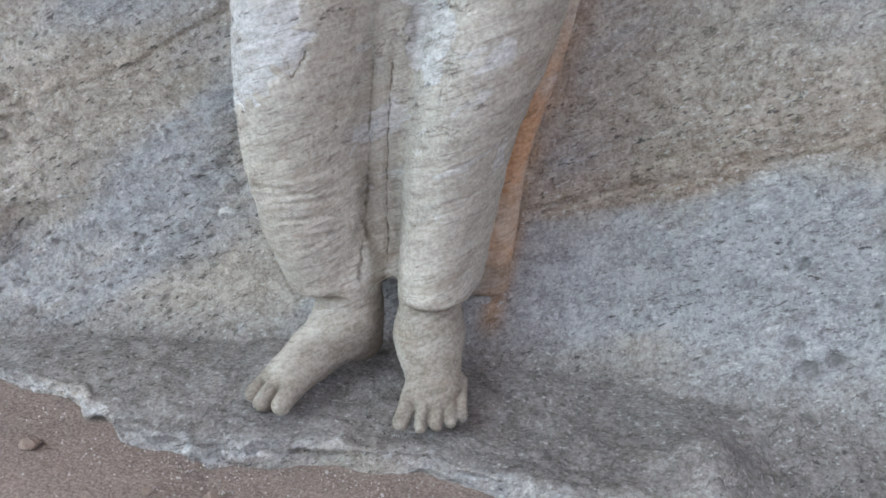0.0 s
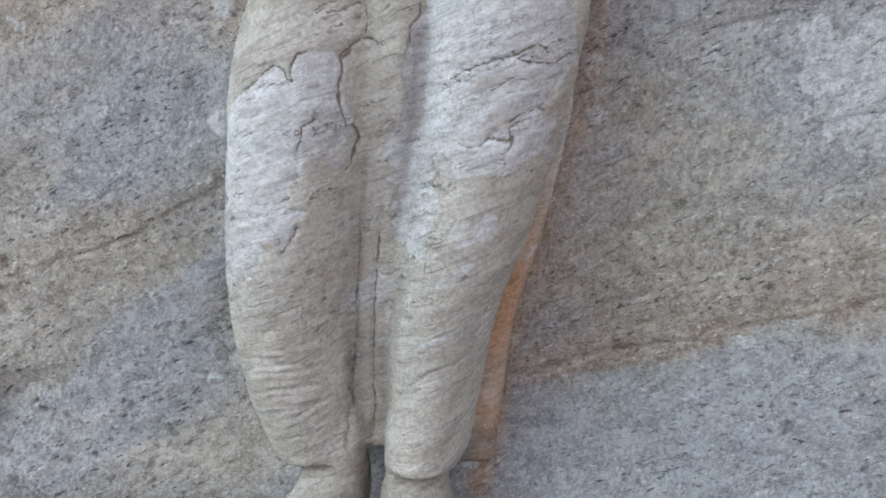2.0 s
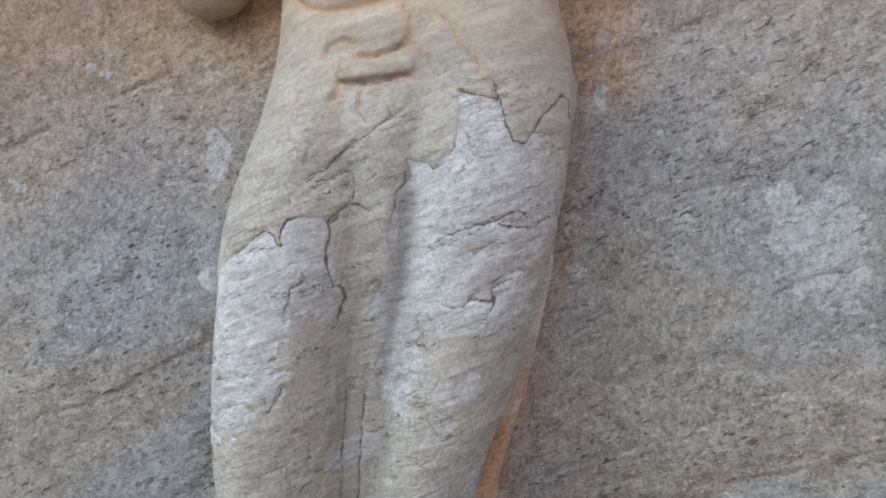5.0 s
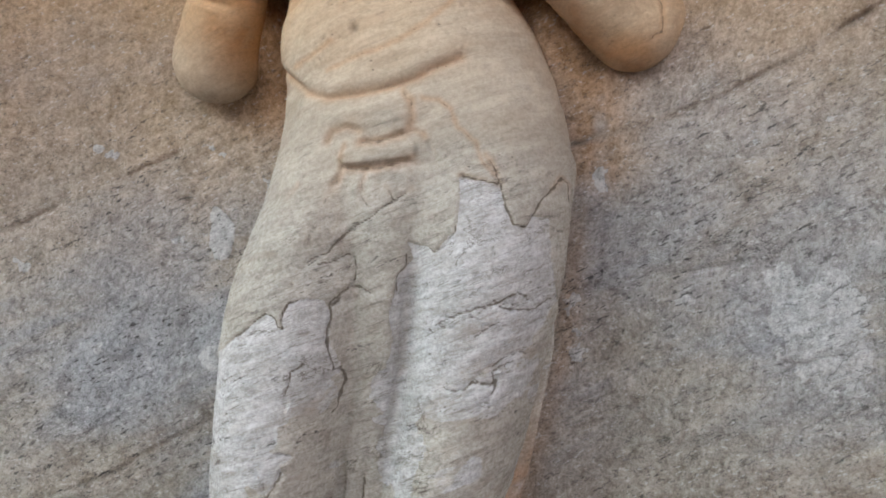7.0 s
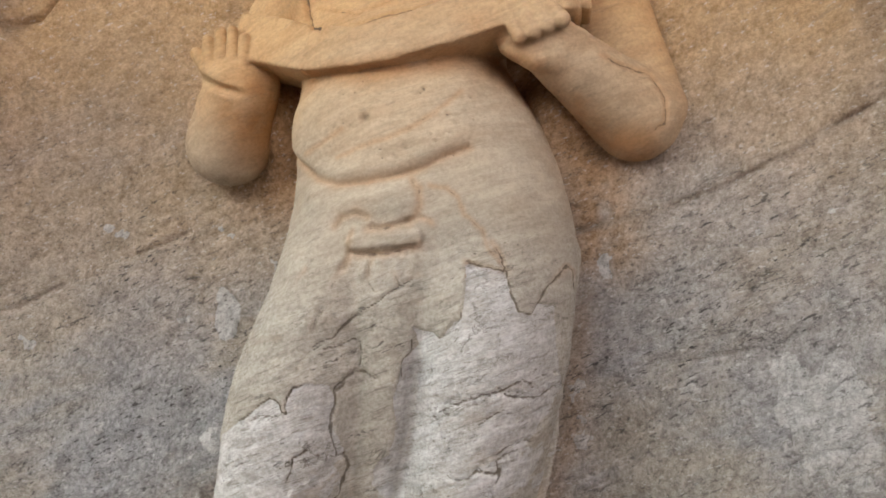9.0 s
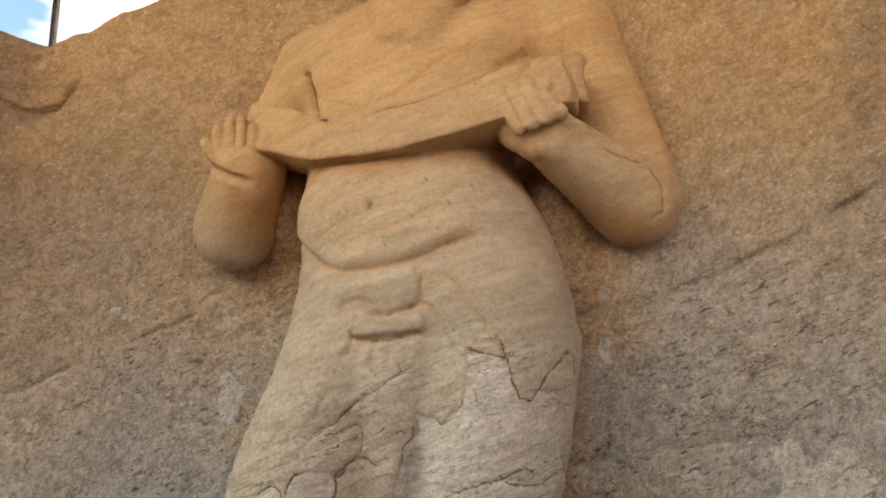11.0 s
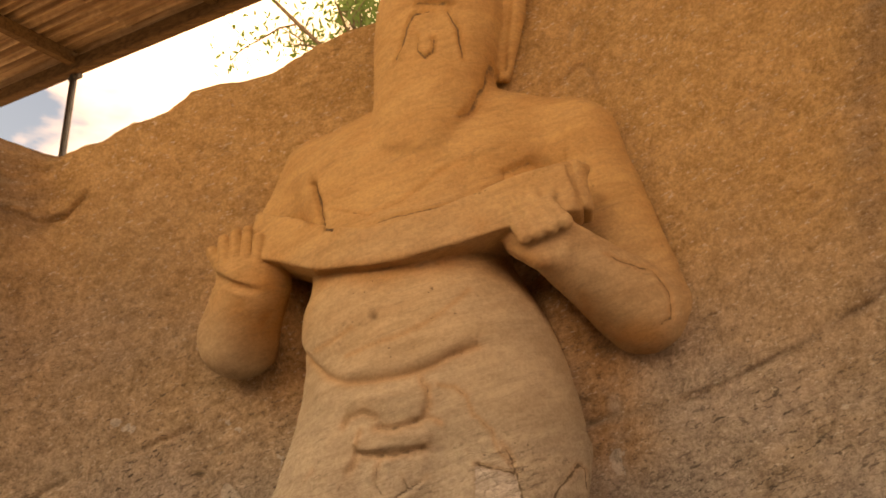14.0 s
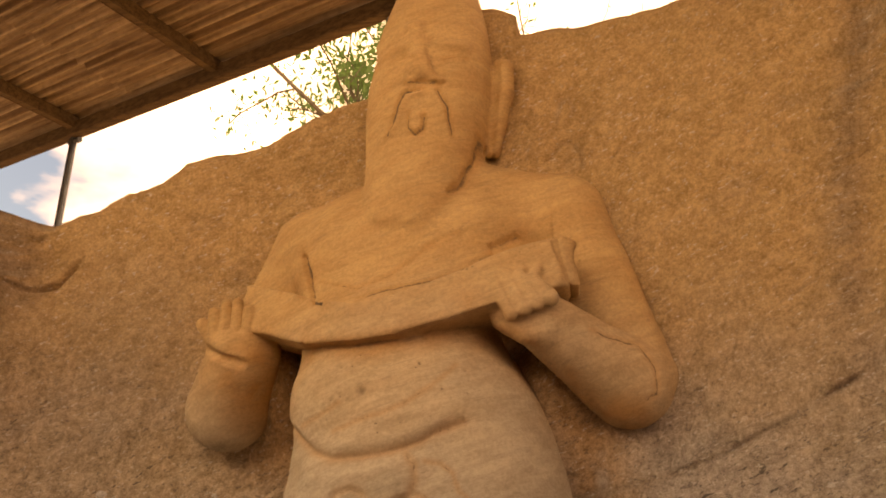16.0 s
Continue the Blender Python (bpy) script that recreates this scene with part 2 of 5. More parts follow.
def plain_material(name, a, b, scale, rough=0.7, metal=0.0, bump=0.2, stretch=(1, 1, 1), turn=0.0):
    m = Nodes(name, rough, metal)
    f = m.noise(scale, 6, 0.65, m.mapped(stretch, (0, 0, turn)))
    fine = m.noise(scale * 9, 3, 0.6)
    col = m.mix(m.step(f, 0.35, 0.65), a, b)
    col = m.mix(m.step(fine, 0.4, 0.75, 0.0, 0.3), col, tuple(0.45 * v for v in a))
    return m.done(col, m.bump(f, bump, 0.01))


def leaf_material():
    m = Nodes("leaf_green", 0.55)
    r = m.t.nodes.new("ShaderNodeNewGeometry").outputs["Random Per Island"]
    col = m.mix(r, (0.045, 0.105, 0.035), (0.10, 0.18, 0.07))
    m.bsdf.inputs["Transmission Weight"].default_value = 0.0
    m.bsdf.inputs["Subsurface Weight"].default_value = 0.0
    mat = m.done(col)
    t = m.t
    tr = t.nodes.new("ShaderNodeBsdfTranslucent")
    tr.inputs["Color"].default_value = (0.15, 0.32, 0.11, 1)
    add = t.nodes.new("ShaderNodeMixShader")
    add.inputs[0].default_value = 0.45
    out = t.nodes["Material Output"]
    t.links.new(m.bsdf.outputs[0], add.inputs[1])
    t.links.new(tr.outputs[0], add.inputs[2])
    t.links.new(add.outputs[0], out.inputs["Surface"])
    return mat


ROCK = rock_material()
STATUE = statue_material()
SAND = sand_material()
# rusty iron; its streaks also paint light and shade along the waves
RUST = plain_material("rusty_corrugated_iron", (0.20, 0.135, 0.085), (0.55, 0.46, 0.34), 1.6, 0.7, 0.0, 0.05, (0.3, 8.5, 1), 21.46)
TIMBER = plain_material("dark_timber", (0.10, 0.07, 0.042), (0.19, 0.135, 0.08), 8.0, 0.85, 0.0, 0.3, (0.4, 4, 4))
STEEL = plain_material("grey_painted_steel", (0.10, 0.12, 0.13), (0.17, 0.19, 0.20), 12.0, 0.5, 0.4, 0.1)
BARK = plain_material("bark", (0.11, 0.085, 0.06), (0.2, 0.165, 0.125), 14.0, 0.9, 0.0, 0.5)
STONE = plain_material("brown_stone", (0.19, 0.14, 0.11), (0.30, 0.24, 0.20), 30.0, 0.92, 0.0, 0.5)
GRIT = plain_material("pale_grit", (0.22, 0.18, 0.155), (0.50, 0.46, 0.42), 40.0, 0.9, 0.0, 0.2)
LEAF = leaf_material()


# ---- mesh helpers ----
def mesh_object(name, verts, faces, material, smooth=True, parent=None, label="", attrs=None):
    me = bpy.data.meshes.new(name)
    verts = np.asarray(verts, dtype=np.float32)
    faces = np.asarray(faces, dtype=np.int32)
    me.vertices.add(len(verts))
    me.vertices.foreach_set("co", verts.ravel())
    k = faces.shape[1]
    me.loops.add(faces.size)
    me.loops.foreach_set("vertex_index", faces.ravel())
    me.polygons.add(len(faces))
    me.polygons.foreach_set("loop_start", np.arange(0, faces.size, k, dtype=np.int32))
    me.polygons.foreach_set("use_smooth", np.full(len(faces), smooth))
    for key, values in (attrs or {}).items():
        me.attributes.new(key, "FLOAT", "POINT").data.foreach_set("value", np.asarray(values, dtype=np.float32))
    me.update(calc_edges=True)
    me.materials.append(material)
    ob = new(name, me)
    ob.parent = parent
    if label:
        tagged(ob, label)
    return ob


def part(name, bm, material, parent, label=""):
    me = bpy.data.meshes.new(name)
    bm.to_mesh(me)
    bm.free()
    me.materials.append(material)
    ob = new(name, me)
    ob.parent = parent
    if label:
        tagged(ob, label)
    return ob


def value_noise(x, y, z, seed=0):
    """Smooth value noise in -1..1 at unit scale, for arrays."""
    xi, yi, zi = np.floor(x).astype(np.int64), np.floor(y).astype(np.int64), np.floor(z).astype(np.int64)
    fx, fy, fz = x - xi, y - yi, z - zi
    fx, fy, fz = [f * f * (3 - 2 * f) for f in (fx, fy, fz)]

    def lattice(i, j, k):
        h = (i * 374761393 + j * 668265263 + k * 2147483647 + seed * 974711) & 0xFFFFFFFF
        h = ((h ^ (h >> 13)) * 1274126177) & 0xFFFFFFFF
        h = h ^ (h >> 16)
        return (h & 0xFFFF) / 32767.5 - 1.0

    out = 0
    for i in (0, 1):
        for j in (0, 1):
            for k in (0, 1):
                w = (fx if i else 1 - fx) * (fy if j else 1 - fy) * (fz if k else 1 - fz)
                out = out + w * lattice(xi + i, yi + j, zi + k)
    return out


def fbm(x, y, z, scale, octaves=4, gain=0.5, seed=0):
    total, amp = 0, 1.0
    for o in range(octaves):
        total = total + amp * value_noise(x * scale + 17.3 * o, y * scale + 5.1 * o, z * scale + 9.7 * o, seed + o)
        scale, amp = scale * 2.03, amp * gain
    return total


def sstep(v, a, b):
    t = np.clip((v - a) / (b - a), 0, 1)
    return t * t * (3 - 2 * t)


def to_line(px, pz, pts):
    """Distance of points (px, pz) to a polyline, and the share along it."""
    best, along = np.full(px.shape, 1e9), np.zeros(px.shape)
    pts = np.asarray(pts, dtype=float)
    n = len(pts) - 1
    for i in range(n):
        a, b = pts[i], pts[i + 1]
        d = b - a
        t = np.clip(((px - a[0]) * d[0] + (pz - a[1]) * d[1]) / (d @ d), 0, 1)
        dist = np.hypot(px - a[0] - t * d[0], pz - a[1] - t * d[1])
        near = dist < best
        best = np.where(near, dist, best)
        along = np.where(near, (i + t) / n, along)
    return best, along


# ---- the cliff behind the statue, with its ledge ----
RIDGE = np.array([(-3.2, 2.75), (-2.4, 2.55), (-2.0, 2.50), (-1.75, 2.52), (-1.64, 2.525), (-1.61, 2.527), (-1.58, 2.553), (-1.527, 2.587), (-1.473, 2.599), (-1.413, 2.643), (-1.388, 2.668), (-1.27, 2.704),
                  (-1.236, 2.745), (-1.202, 2.784), (-1.04, 2.812), (-0.93, 2.845), (-0.86, 2.882), (-0.774, 2.928), (-0.70, 2.965), (-0.60, 2.98), (-0.40, 3.1), (-0.24, 3.29), (-0.13, 3.29), (-0.092, 3.232),
                  (-0.076, 3.175), (0.057, 3.198), (0.22, 3.178), (0.36, 3.167), (0.42, 3.166), (0.8, 3.20), (1.4, 3.4), (2.6, 3.6)]) + (0.0, 0.03)
LIP = np.array([(-3.2, -0.62), (-1.9, -0.60), (-1.58, -0.63), (-1.38, -0.665), (-1.17, -0.735), (-0.9, -0.79), (-0.69, -0.765), (-0.56, -0.745), (-0.42, -0.745), (-0.33, -0.745), (-0.17, -0.80), (0.0, -0.80), (0.2, -0.80),
                (0.4, -0.80), (0.7, -0.85), (1.2, -0.95), (2.6, -1.1)])


def wall_y(x, z):
    """How far back the cliff face lies."""
    y = -0.13 + 0 * x
    y = y - 0.16 * np.maximum(0, -0.9 - x) ** 1.2
    y = y - 0.34 * np.maximum(0, x - 0.10)
    y = y - 0.62 * sstep(x, -1.60, -1.98) * sstep(z, 1.55, 2.25)
    y = y - 0.12 * sstep(x, 0.90, 1.02) * sstep(z, 1.9, 2.5)
    y = y + 0.03 * np.exp(-((x - 0.55 - 0.12 * z) / 0.05) ** 2) * sstep(z, 1.7, 2.2)
    return y


def build_cliff():
    nu, nv = 760, 820
    a = np.linspace(-1, 1, nu)
    x = (-0.35 + 2.0 * a + 4.2 * np.sign(a) * np.maximum(np.abs(a) - 0.88, 0) / 0.12)[:, None] + np.zeros((1, nv))
    v = np.linspace(0, 1, nv)[None, :] + np.zeros((nu, 1))
    lip = np.interp(x, LIP[:, 0], LIP[:, 1])
    lip = lip + 0.024 * fbm(x, 0 * x, 0 * x, 6.0, 4, 0.6, seed=3) + 0.02 * sstep(fbm(x, 0 * x, 0 * x, 3.1, 2, seed=4), 0.1, 0.35)
    top = np.interp(x, RIDGE[:, 0], RIDGE[:, 1])
    top = top + 0.006 * fbm(x, 0 * x + 3, 0 * x, 14.0, 4, seed=5)
    # profile: lip (0 to .06), ledge (.06 to .2), face (.2 to .85), the top and its back (.85 to 1)
    s_lip, s_led = np.clip(v / 0.06, 0, 1), np.clip((v - 0.06) / 0.14, 0, 1)
    s_face, s_top = np.clip((v - 0.2) / 0.65, 0, 1), np.clip((v - 0.85) / 0.15, 0, 1)
    floor_z = -0.035 + 0.02 * fbm(x, v * 3, 0 * x, 2.5, 3, seed=9) + 0.02 * sstep(x, -0.9, -1.5)
    floor_z = floor_z - 0.10 * sstep(x, 0.28, 0.5) * (1 - s_led)
    foot = wall_y(x, 0 * x) - 0.16
    z = np.where(v < 0.06, -0.35 + (floor_z + 0.35) * s_lip, floor_z)
    y = np.where(v < 0.06, lip - 0.02 * (1 - s_lip), lip + (foot - lip) * s_led)
    zf = floor_z + (top - floor_z) * s_face
    rise = zf - floor_z
    round_in = 0.16 * np.exp(-rise / 0.11)
    lean = -0.05 * sstep(zf, 2.0, 3.2)
    yf = wall_y(x, zf) - round_in + lean + 0.10 * sstep(s_face, 0.965, 1.0) ** 2
    z = np.where(v >= 0.2, zf, z)
    y = np.where(v >= 0.2, yf, y)
    back = s_top ** 1.6
    z = np.where(v >= 0.85, top - 0.8 * back * (1 - 0.2 * back), z)
    y = np.where(v >= 0.85, yf + 6.0 * back, y)
    # rough shape of the face
    big = 0.022 * fbm(x, z * 0.9, 0 * x, 1.7, 4, seed=11)
    strata = 0.0045 * fbm(x * 0.7 - z * 0.3, z * 3.2 - x * 1.3, 0 * x, 3.0, 4, seed=21)
    big = big + 0.05 * fbm(x, z, 0 * x, 5.0, 4, 0.55, seed=12) * sstep(x, -1.5, -1.75)
    chips = 0.0045 * fbm(x, z + y, 0 * x, 26.0, 3, 0.6, seed=31)
    amount = sstep(v, 0.04, 0.12)
    near = np.exp(-((x + 0.42) / 0.55) ** 2)
    y = y + (big * (1 - 0.5 * near) + strata + chips) * amount
    z = z + (0.5 * chips + 0.008 * fbm(x, y, 0 * x, 9.0, 3, seed=41)) * sstep(0.22 - v, 0.0, 0.05)
    # shallow crack that climbs to the right, and one at the left
    def crack(pts, depth, width):
        d = to_line(x, z, pts)[0]
        return depth * np.exp(-(d / width) ** 2) * (v > 0.2) * sstep(fbm(x, z, 0 * x, 6.0, 2, seed=19), -0.9, 0.2)

    y = y + crack([(0.03, 1.665), (0.194, 1.715), (0.30, 1.73), (0.42, 1.77), (0.566, 1.84), (0.77, 1.955), (1.3, 2.25)], 0.022, 0.008)
    y = y + crack([(-1.75, 1.43), (-1.654, 1.44), (-1.587, 1.454), (-1.494, 1.513), (-1.343, 1.572), (-1.1, 1.68)], 0.012, 0.008)
    y = y + crack([(-1.9, 2.36), (-1.714, 2.333), (-1.65, 2.306), (-1.559, 2.326), (-1.454, 2.469)], 0.035, 0.009)
    y = y + crack([(-0.158, 0.487), (0.216, 0.652), (0.476, 0.797), (0.728, 0.914), (1.1, 1.08)], 0.012, 0.012)
    y = y + crack([(-0.157, 0.373), (0.289, 0.524), (0.738, 0.702), (1.1, 0.83)], 0.010, 0.010)
    y = y + crack([(-1.9, 0.55), (-1.544, 0.666), (-1.304, 0.736), (-1.108, 0.85), (-0.9, 0.95)], 0.007, 0.010)
    y = y + crack([(0.011, 2.69), (0.044, 2.737), (0.081, 2.739), (0.106, 2.701), (0.108, 2.655)], 0.014, 0.008)
    y = y + crack([(0.029, 2.807), (0.046, 2.875), (0.070, 2.894), (0.087, 2.86), (0.081, 2.829)], 0.009, 0.007)
    y = y + crack([(0.20, 2.66), (0.28, 2.75), (0.38, 2.87), (0.52, 2.99)], 0.007, 0.006)
    y = y + crack([(0.02, 1.265), (0.08, 1.28), (0.13, 1.285), (0.28, 1.31), (0.45, 1.345)], 0.008, 0.006)
    y = y + crack([(0.0, 0.985), (0.07, 1.02), (0.14, 1.025), (0.23, 1.09)], 0.008, 0.005)
    y = y + crack([(0.47, 1.01), (0.56, 1.09), (0.62, 1.115), (0.69, 1.125)], 0.012, 0.006)
    y = y + crack([(0.55, 2.62), (0.62, 2.70), (0.66, 2.80)], 0.014, 0.008)
    # the rock is left standing closer behind the bent arms
    for cx, cz, sx, sz, out in ((-0.03, 1.96, 0.13, 0.17, 0.15), (-0.80, 2.0, 0.09, 0.16, 0.15)):
        y = y - out * np.exp(-(((x - cx) / sx) ** 2 + ((z - cz) / sz) ** 2)) * (v > 0.2)
    # knocked-out hollows low on the face
    rng = np.random.RandomState(6)
    pit = np.zeros_like(x)
    spots = [(0.54, 0.13, 0.016), (0.58, 0.08, 0.020), (0.64, 0.11, 0.014), (0.57, -0.02, 0.017), (0.62, -0.06, 0.014), (0.54, 0.34, 0.008), (0.47, 0.25, 0.008), (0.19, 0.11, 0.008)]
    spots += [(rng.uniform(0.3, 0.9), rng.uniform(-0.02, 0.45), rng.uniform(0.004, 0.008)) for _ in range(26)]
    spots += [(rng.uniform(-1.75, -1.1), rng.uniform(0.02, 0.25), rng.uniform(0.005, 0.012)) for _ in range(26)]
    spots += [(0.03 + 0.16 * rng.uniform(0, 1) + rng.normal(0, 0.02), 1.27 + rng.normal(0, 0.012), rng.uniform(0.003, 0.007)) for _ in range(10)]
    spots += [(0.05 + 0.2 * q + rng.normal(0, 0.015), 1.01 + 0.09 * q + rng.normal(0, 0.01), rng.uniform(0.003, 0.006)) for q in rng.uniform(0, 1, 10)]
    ragx, ragz = x + 0.008 * fbm(x, z, 0 * x, 40.0, 3, seed=46), z + 0.008 * fbm(x, z, 0 * x + 4, 40.0, 3, seed=47)
    for cx, cz, r in spots:
        dent = np.exp(-(((ragx - cx) / (1.3 * r)) ** 2 + ((ragz - cz) / r) ** 2) ** 1.5)
        y = y + 0.8 * r * dent * (v > 0.2)
        pit = np.maximum(pit, 0.6 * dent * (v > 0.2))
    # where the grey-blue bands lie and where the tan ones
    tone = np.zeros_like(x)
    # low grey-blue ones also put the shade near the ground into the colour
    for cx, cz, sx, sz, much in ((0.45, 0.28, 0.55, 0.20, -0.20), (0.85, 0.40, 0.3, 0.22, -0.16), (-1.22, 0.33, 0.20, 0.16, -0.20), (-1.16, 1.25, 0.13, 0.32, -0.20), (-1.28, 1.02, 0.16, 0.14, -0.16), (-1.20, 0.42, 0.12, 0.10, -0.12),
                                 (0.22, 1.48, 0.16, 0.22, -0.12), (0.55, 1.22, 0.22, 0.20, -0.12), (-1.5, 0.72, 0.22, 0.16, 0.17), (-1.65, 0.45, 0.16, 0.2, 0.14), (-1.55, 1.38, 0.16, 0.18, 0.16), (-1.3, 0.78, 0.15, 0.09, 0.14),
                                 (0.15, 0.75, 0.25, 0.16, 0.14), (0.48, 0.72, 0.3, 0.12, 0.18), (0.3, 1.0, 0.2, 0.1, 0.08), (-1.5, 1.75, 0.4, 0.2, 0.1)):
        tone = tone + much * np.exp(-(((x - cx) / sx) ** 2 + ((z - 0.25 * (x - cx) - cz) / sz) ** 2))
    # stains and colour marks; ochre behind the bent arms also paints warm shade
    ochre = 0.95 * np.exp(-(to_line(x, z, [(-0.84, 2.08), (-0.78, 1.95), (-0.80, 1.82)])[0] / 0.10) ** 2)
    ochre = np.maximum(ochre, 0.9 * np.exp(-(to_line(x, z, [(-0.12, 2.12), (0.02, 1.92), (0.08, 1.80), (0.10, 1.62)])[0] / 0.10) ** 2))
    ochre = np.maximum(ochre, (0.42 + 0.38 * sstep(0.8 - z, 0.0, 0.3)) * np.exp(-(to_line(x, z, [(-0.26, 0.05), (-0.18, 0.5), (0.0, 1.1), (0.05, 1.5), (0.06, 1.7)])[0] / 0.036) ** 2))
    ochre = ochre * sstep(fbm(x, z, 0 * x, 8.0, 4, seed=51), -1.1, 0.1)
    pale = sstep(fbm(x, z, 0 * x, 9.0, 5, 0.6, seed=61) + 2.3 * np.exp(-(((x - 0.60) / 0.115) ** 4 + ((z - 1.225) / 0.165) ** 4)), 1.0, 1.25) * 0.8 * sstep(1.9 - z, 0.0, 0.2)
    pale = np.maximum(pale, sstep(0.055 - np.hypot((x + 0.98) * 1.3, (z - 1.45) * 0.75) + 0.02 * fbm(x, z, 0 * x, 20.0, 3, seed=71), 0, 0.012))
    pale = np.maximum(pale, sstep(0.05 - np.hypot((x + 1.0) * 1.3, (z - 1.08)) + 0.015 * fbm(x, z, 0 * x, 25.0, 3, seed=72), 0, 0.012))
    y = y - 0.006 * pale * (v > 0.2)
    pale = np.maximum(pale, 0.46 * np.exp(-((v - 0.056) / 0.014) ** 2) * sstep(fbm(x, 0 * x, 0 * x, 5.0, 3, seed=77), -0.8, 0.2))
    low = z - np.interp(x, [-0.3, 0.2, 0.45, 0.75, 1.3], [0.30, 0.42, 0.58, 0.66, 0.86]) + 0.02 * fbm(x, z, 0 * x, 6.0, 4, seed=81)
    brown = 1.35 * sstep(low, -0.02, 0.05) * np.exp(-np.maximum(low, 0) / 0.24) * sstep(x, -0.35, -0.15)
    brown = np.maximum(brown, 0.25 * np.exp(-(to_line(x, z, [(0.0, 1.25), (0.4, 1.45), (0.8, 1.62), (1.3, 1.9)])[0] / 0.22) ** 2))
    brown = np.maximum(brown, 0.5 * np.exp(-(to_line(x, z, [(-1.7, 0.62), (-1.3, 0.74), (-0.9, 0.98)])[0] / 0.10) ** 2))
    # brown down the vertical groove puts the recess's shade into the colour
    brown = np.maximum(brown, 0.55 * np.exp(-(to_line(x, z, [(0.95, 3.2), (0.90, 2.95), (0.83, 2.67), (0.76, 2.34), (0.78, 2.0), (0.82, 1.7)])[0] / 0.055) ** 2))
    brown = np.maximum(brown, 0.7 * np.exp(-(to_line(x, z, [(0.03, 1.665), (0.30, 1.73), (0.566, 1.84), (0.77, 1.955), (1.3, 2.25)])[0] / 0.012) ** 2))
    for pts in ([(0.011, 2.69), (0.044, 2.737), (0.081, 2.739), (0.106, 2.701), (0.108, 2.655)], [(0.029, 2.807), (0.046, 2.875), (0.070, 2.894), (0.087, 2.86), (0.081, 2.829)]):
        brown = np.maximum(brown, 0.3 * np.exp(-(to_line(x, z, pts)[0] / 0.008) ** 2))
    # far-left boulder: brown rock, with the shade it stands in painted on
    brown = np.maximum(brown, 0.75 * sstep(x, -1.56, -1.68) * sstep(z, 2.15, 2.35))
    # ledge painted darker: its grey stone and the shade lying on it
    ledge_shade = sstep(v, 0.055, 0.075) * sstep(0.225 - v, 0.0, 0.03) * (0.80 + 0.18 * sstep(x, -0.5, -0.1))
    edge = np.exp(-((v - 0.06) / 0.03) ** 2)
    z = z + edge * 0.009 * fbm(x, y, v * 4, 12.0, 4, 0.6, seed=44)
    y = y + edge * 0.012 * fbm(x, z * 3, 0 * x, 14.0, 4, 0.6, seed=45)
    z = z + 0.055 * np.exp(-(((x - 0.31) / 0.09) ** 2 + ((y + 0.66) / 0.06) ** 2)) * (v < 0.2)
    verts = np.stack([x, y, z], -1).reshape(-1, 3)
    i = np.arange(nu * nv).reshape(nu, nv)
    faces = np.stack([i[:-1, :-1], i[1:, :-1], i[1:, 1:], i[:-1, 1:]], -1).reshape(-1, 4)
    ob = mesh_object("wall_rock", verts, faces, ROCK, attrs={"ochre": ochre.ravel(), "pale": pale.ravel(), "ledge_shade": ledge_shade.ravel(), "brown": brown.ravel(), "pit": pit.ravel(), "tone": tone.ravel()})
    tagged(ob, "chisel-marked grey and ochre rock face with a narrow ledge", "rock face", kind="structure")


build_cliff()


def build_ground():
    n = 240
    a = np.linspace(-1, 1, n)
    warp = np.sign(a) * (np.abs(a) * 2.6 + np.abs(a) ** 9 * 900)
    x, y = np.meshgrid(warp - 0.3, warp - 1.6, indexing="ij")
    z = -0.10 + 0.012 * fbm(x, y, 0 * x, 2.2, 4, seed=81) + 0.006 * fbm(x, y, 0 * x, 14.0, 3, seed=82)
    z = z + 0.05 * sstep(x, -0.6, -1.6) - 0.05 * sstep(x, 0.0, 0.9)
    verts = np.stack([x, y, z], -1).reshape(-1, 3)
    i = np.arange(n * n).reshape(n, n)
    faces = np.stack([i[:-1, :-1], i[1:, :-1], i[1:, 1:], i[:-1, 1:]], -1).reshape(-1, 4)
    tagged(mesh_object("ground", verts, faces, SAND), "reddish-brown sandy earth with fine grit", "ground", kind="structure")


build_ground()


# ---- the statue: solid forms blended on a grid and drawn as one surface ----
STEP = 0.0046
LOW, HIGH = np.array((-1.22, -0.80, -0.06)), np.array((0.46, -0.02, 3.52))
AX = [np.arange(LOW[i], HIGH[i], STEP, dtype=np.float32) for i in range(3)]
FIELD = np.full([len(a) for a in AX], 0.5, dtype=np.float32)


def block(lo, hi, margin=0.12):
    sl = []
    for i in range(3):
        a = int(np.clip((lo[i] - margin - LOW[i]) / STEP, 0, len(AX[i]) - 1))
        b = int(np.clip((hi[i] + margin - LOW[i]) / STEP + 2, a + 1, len(AX[i])))
        sl.append(slice(a, b))
    sl = tuple(sl)
    return sl, AX[0][sl[0]][:, None, None], AX[1][sl[1]][None, :, None], AX[2][sl[2]][None, None, :]


def join(sl, d, k):
    old = FIELD[sl]
    h = np.maximum(k - np.abs(old - d), 0) / k
    FIELD[sl] = np.minimum(old, d) - h * h * k * 0.25


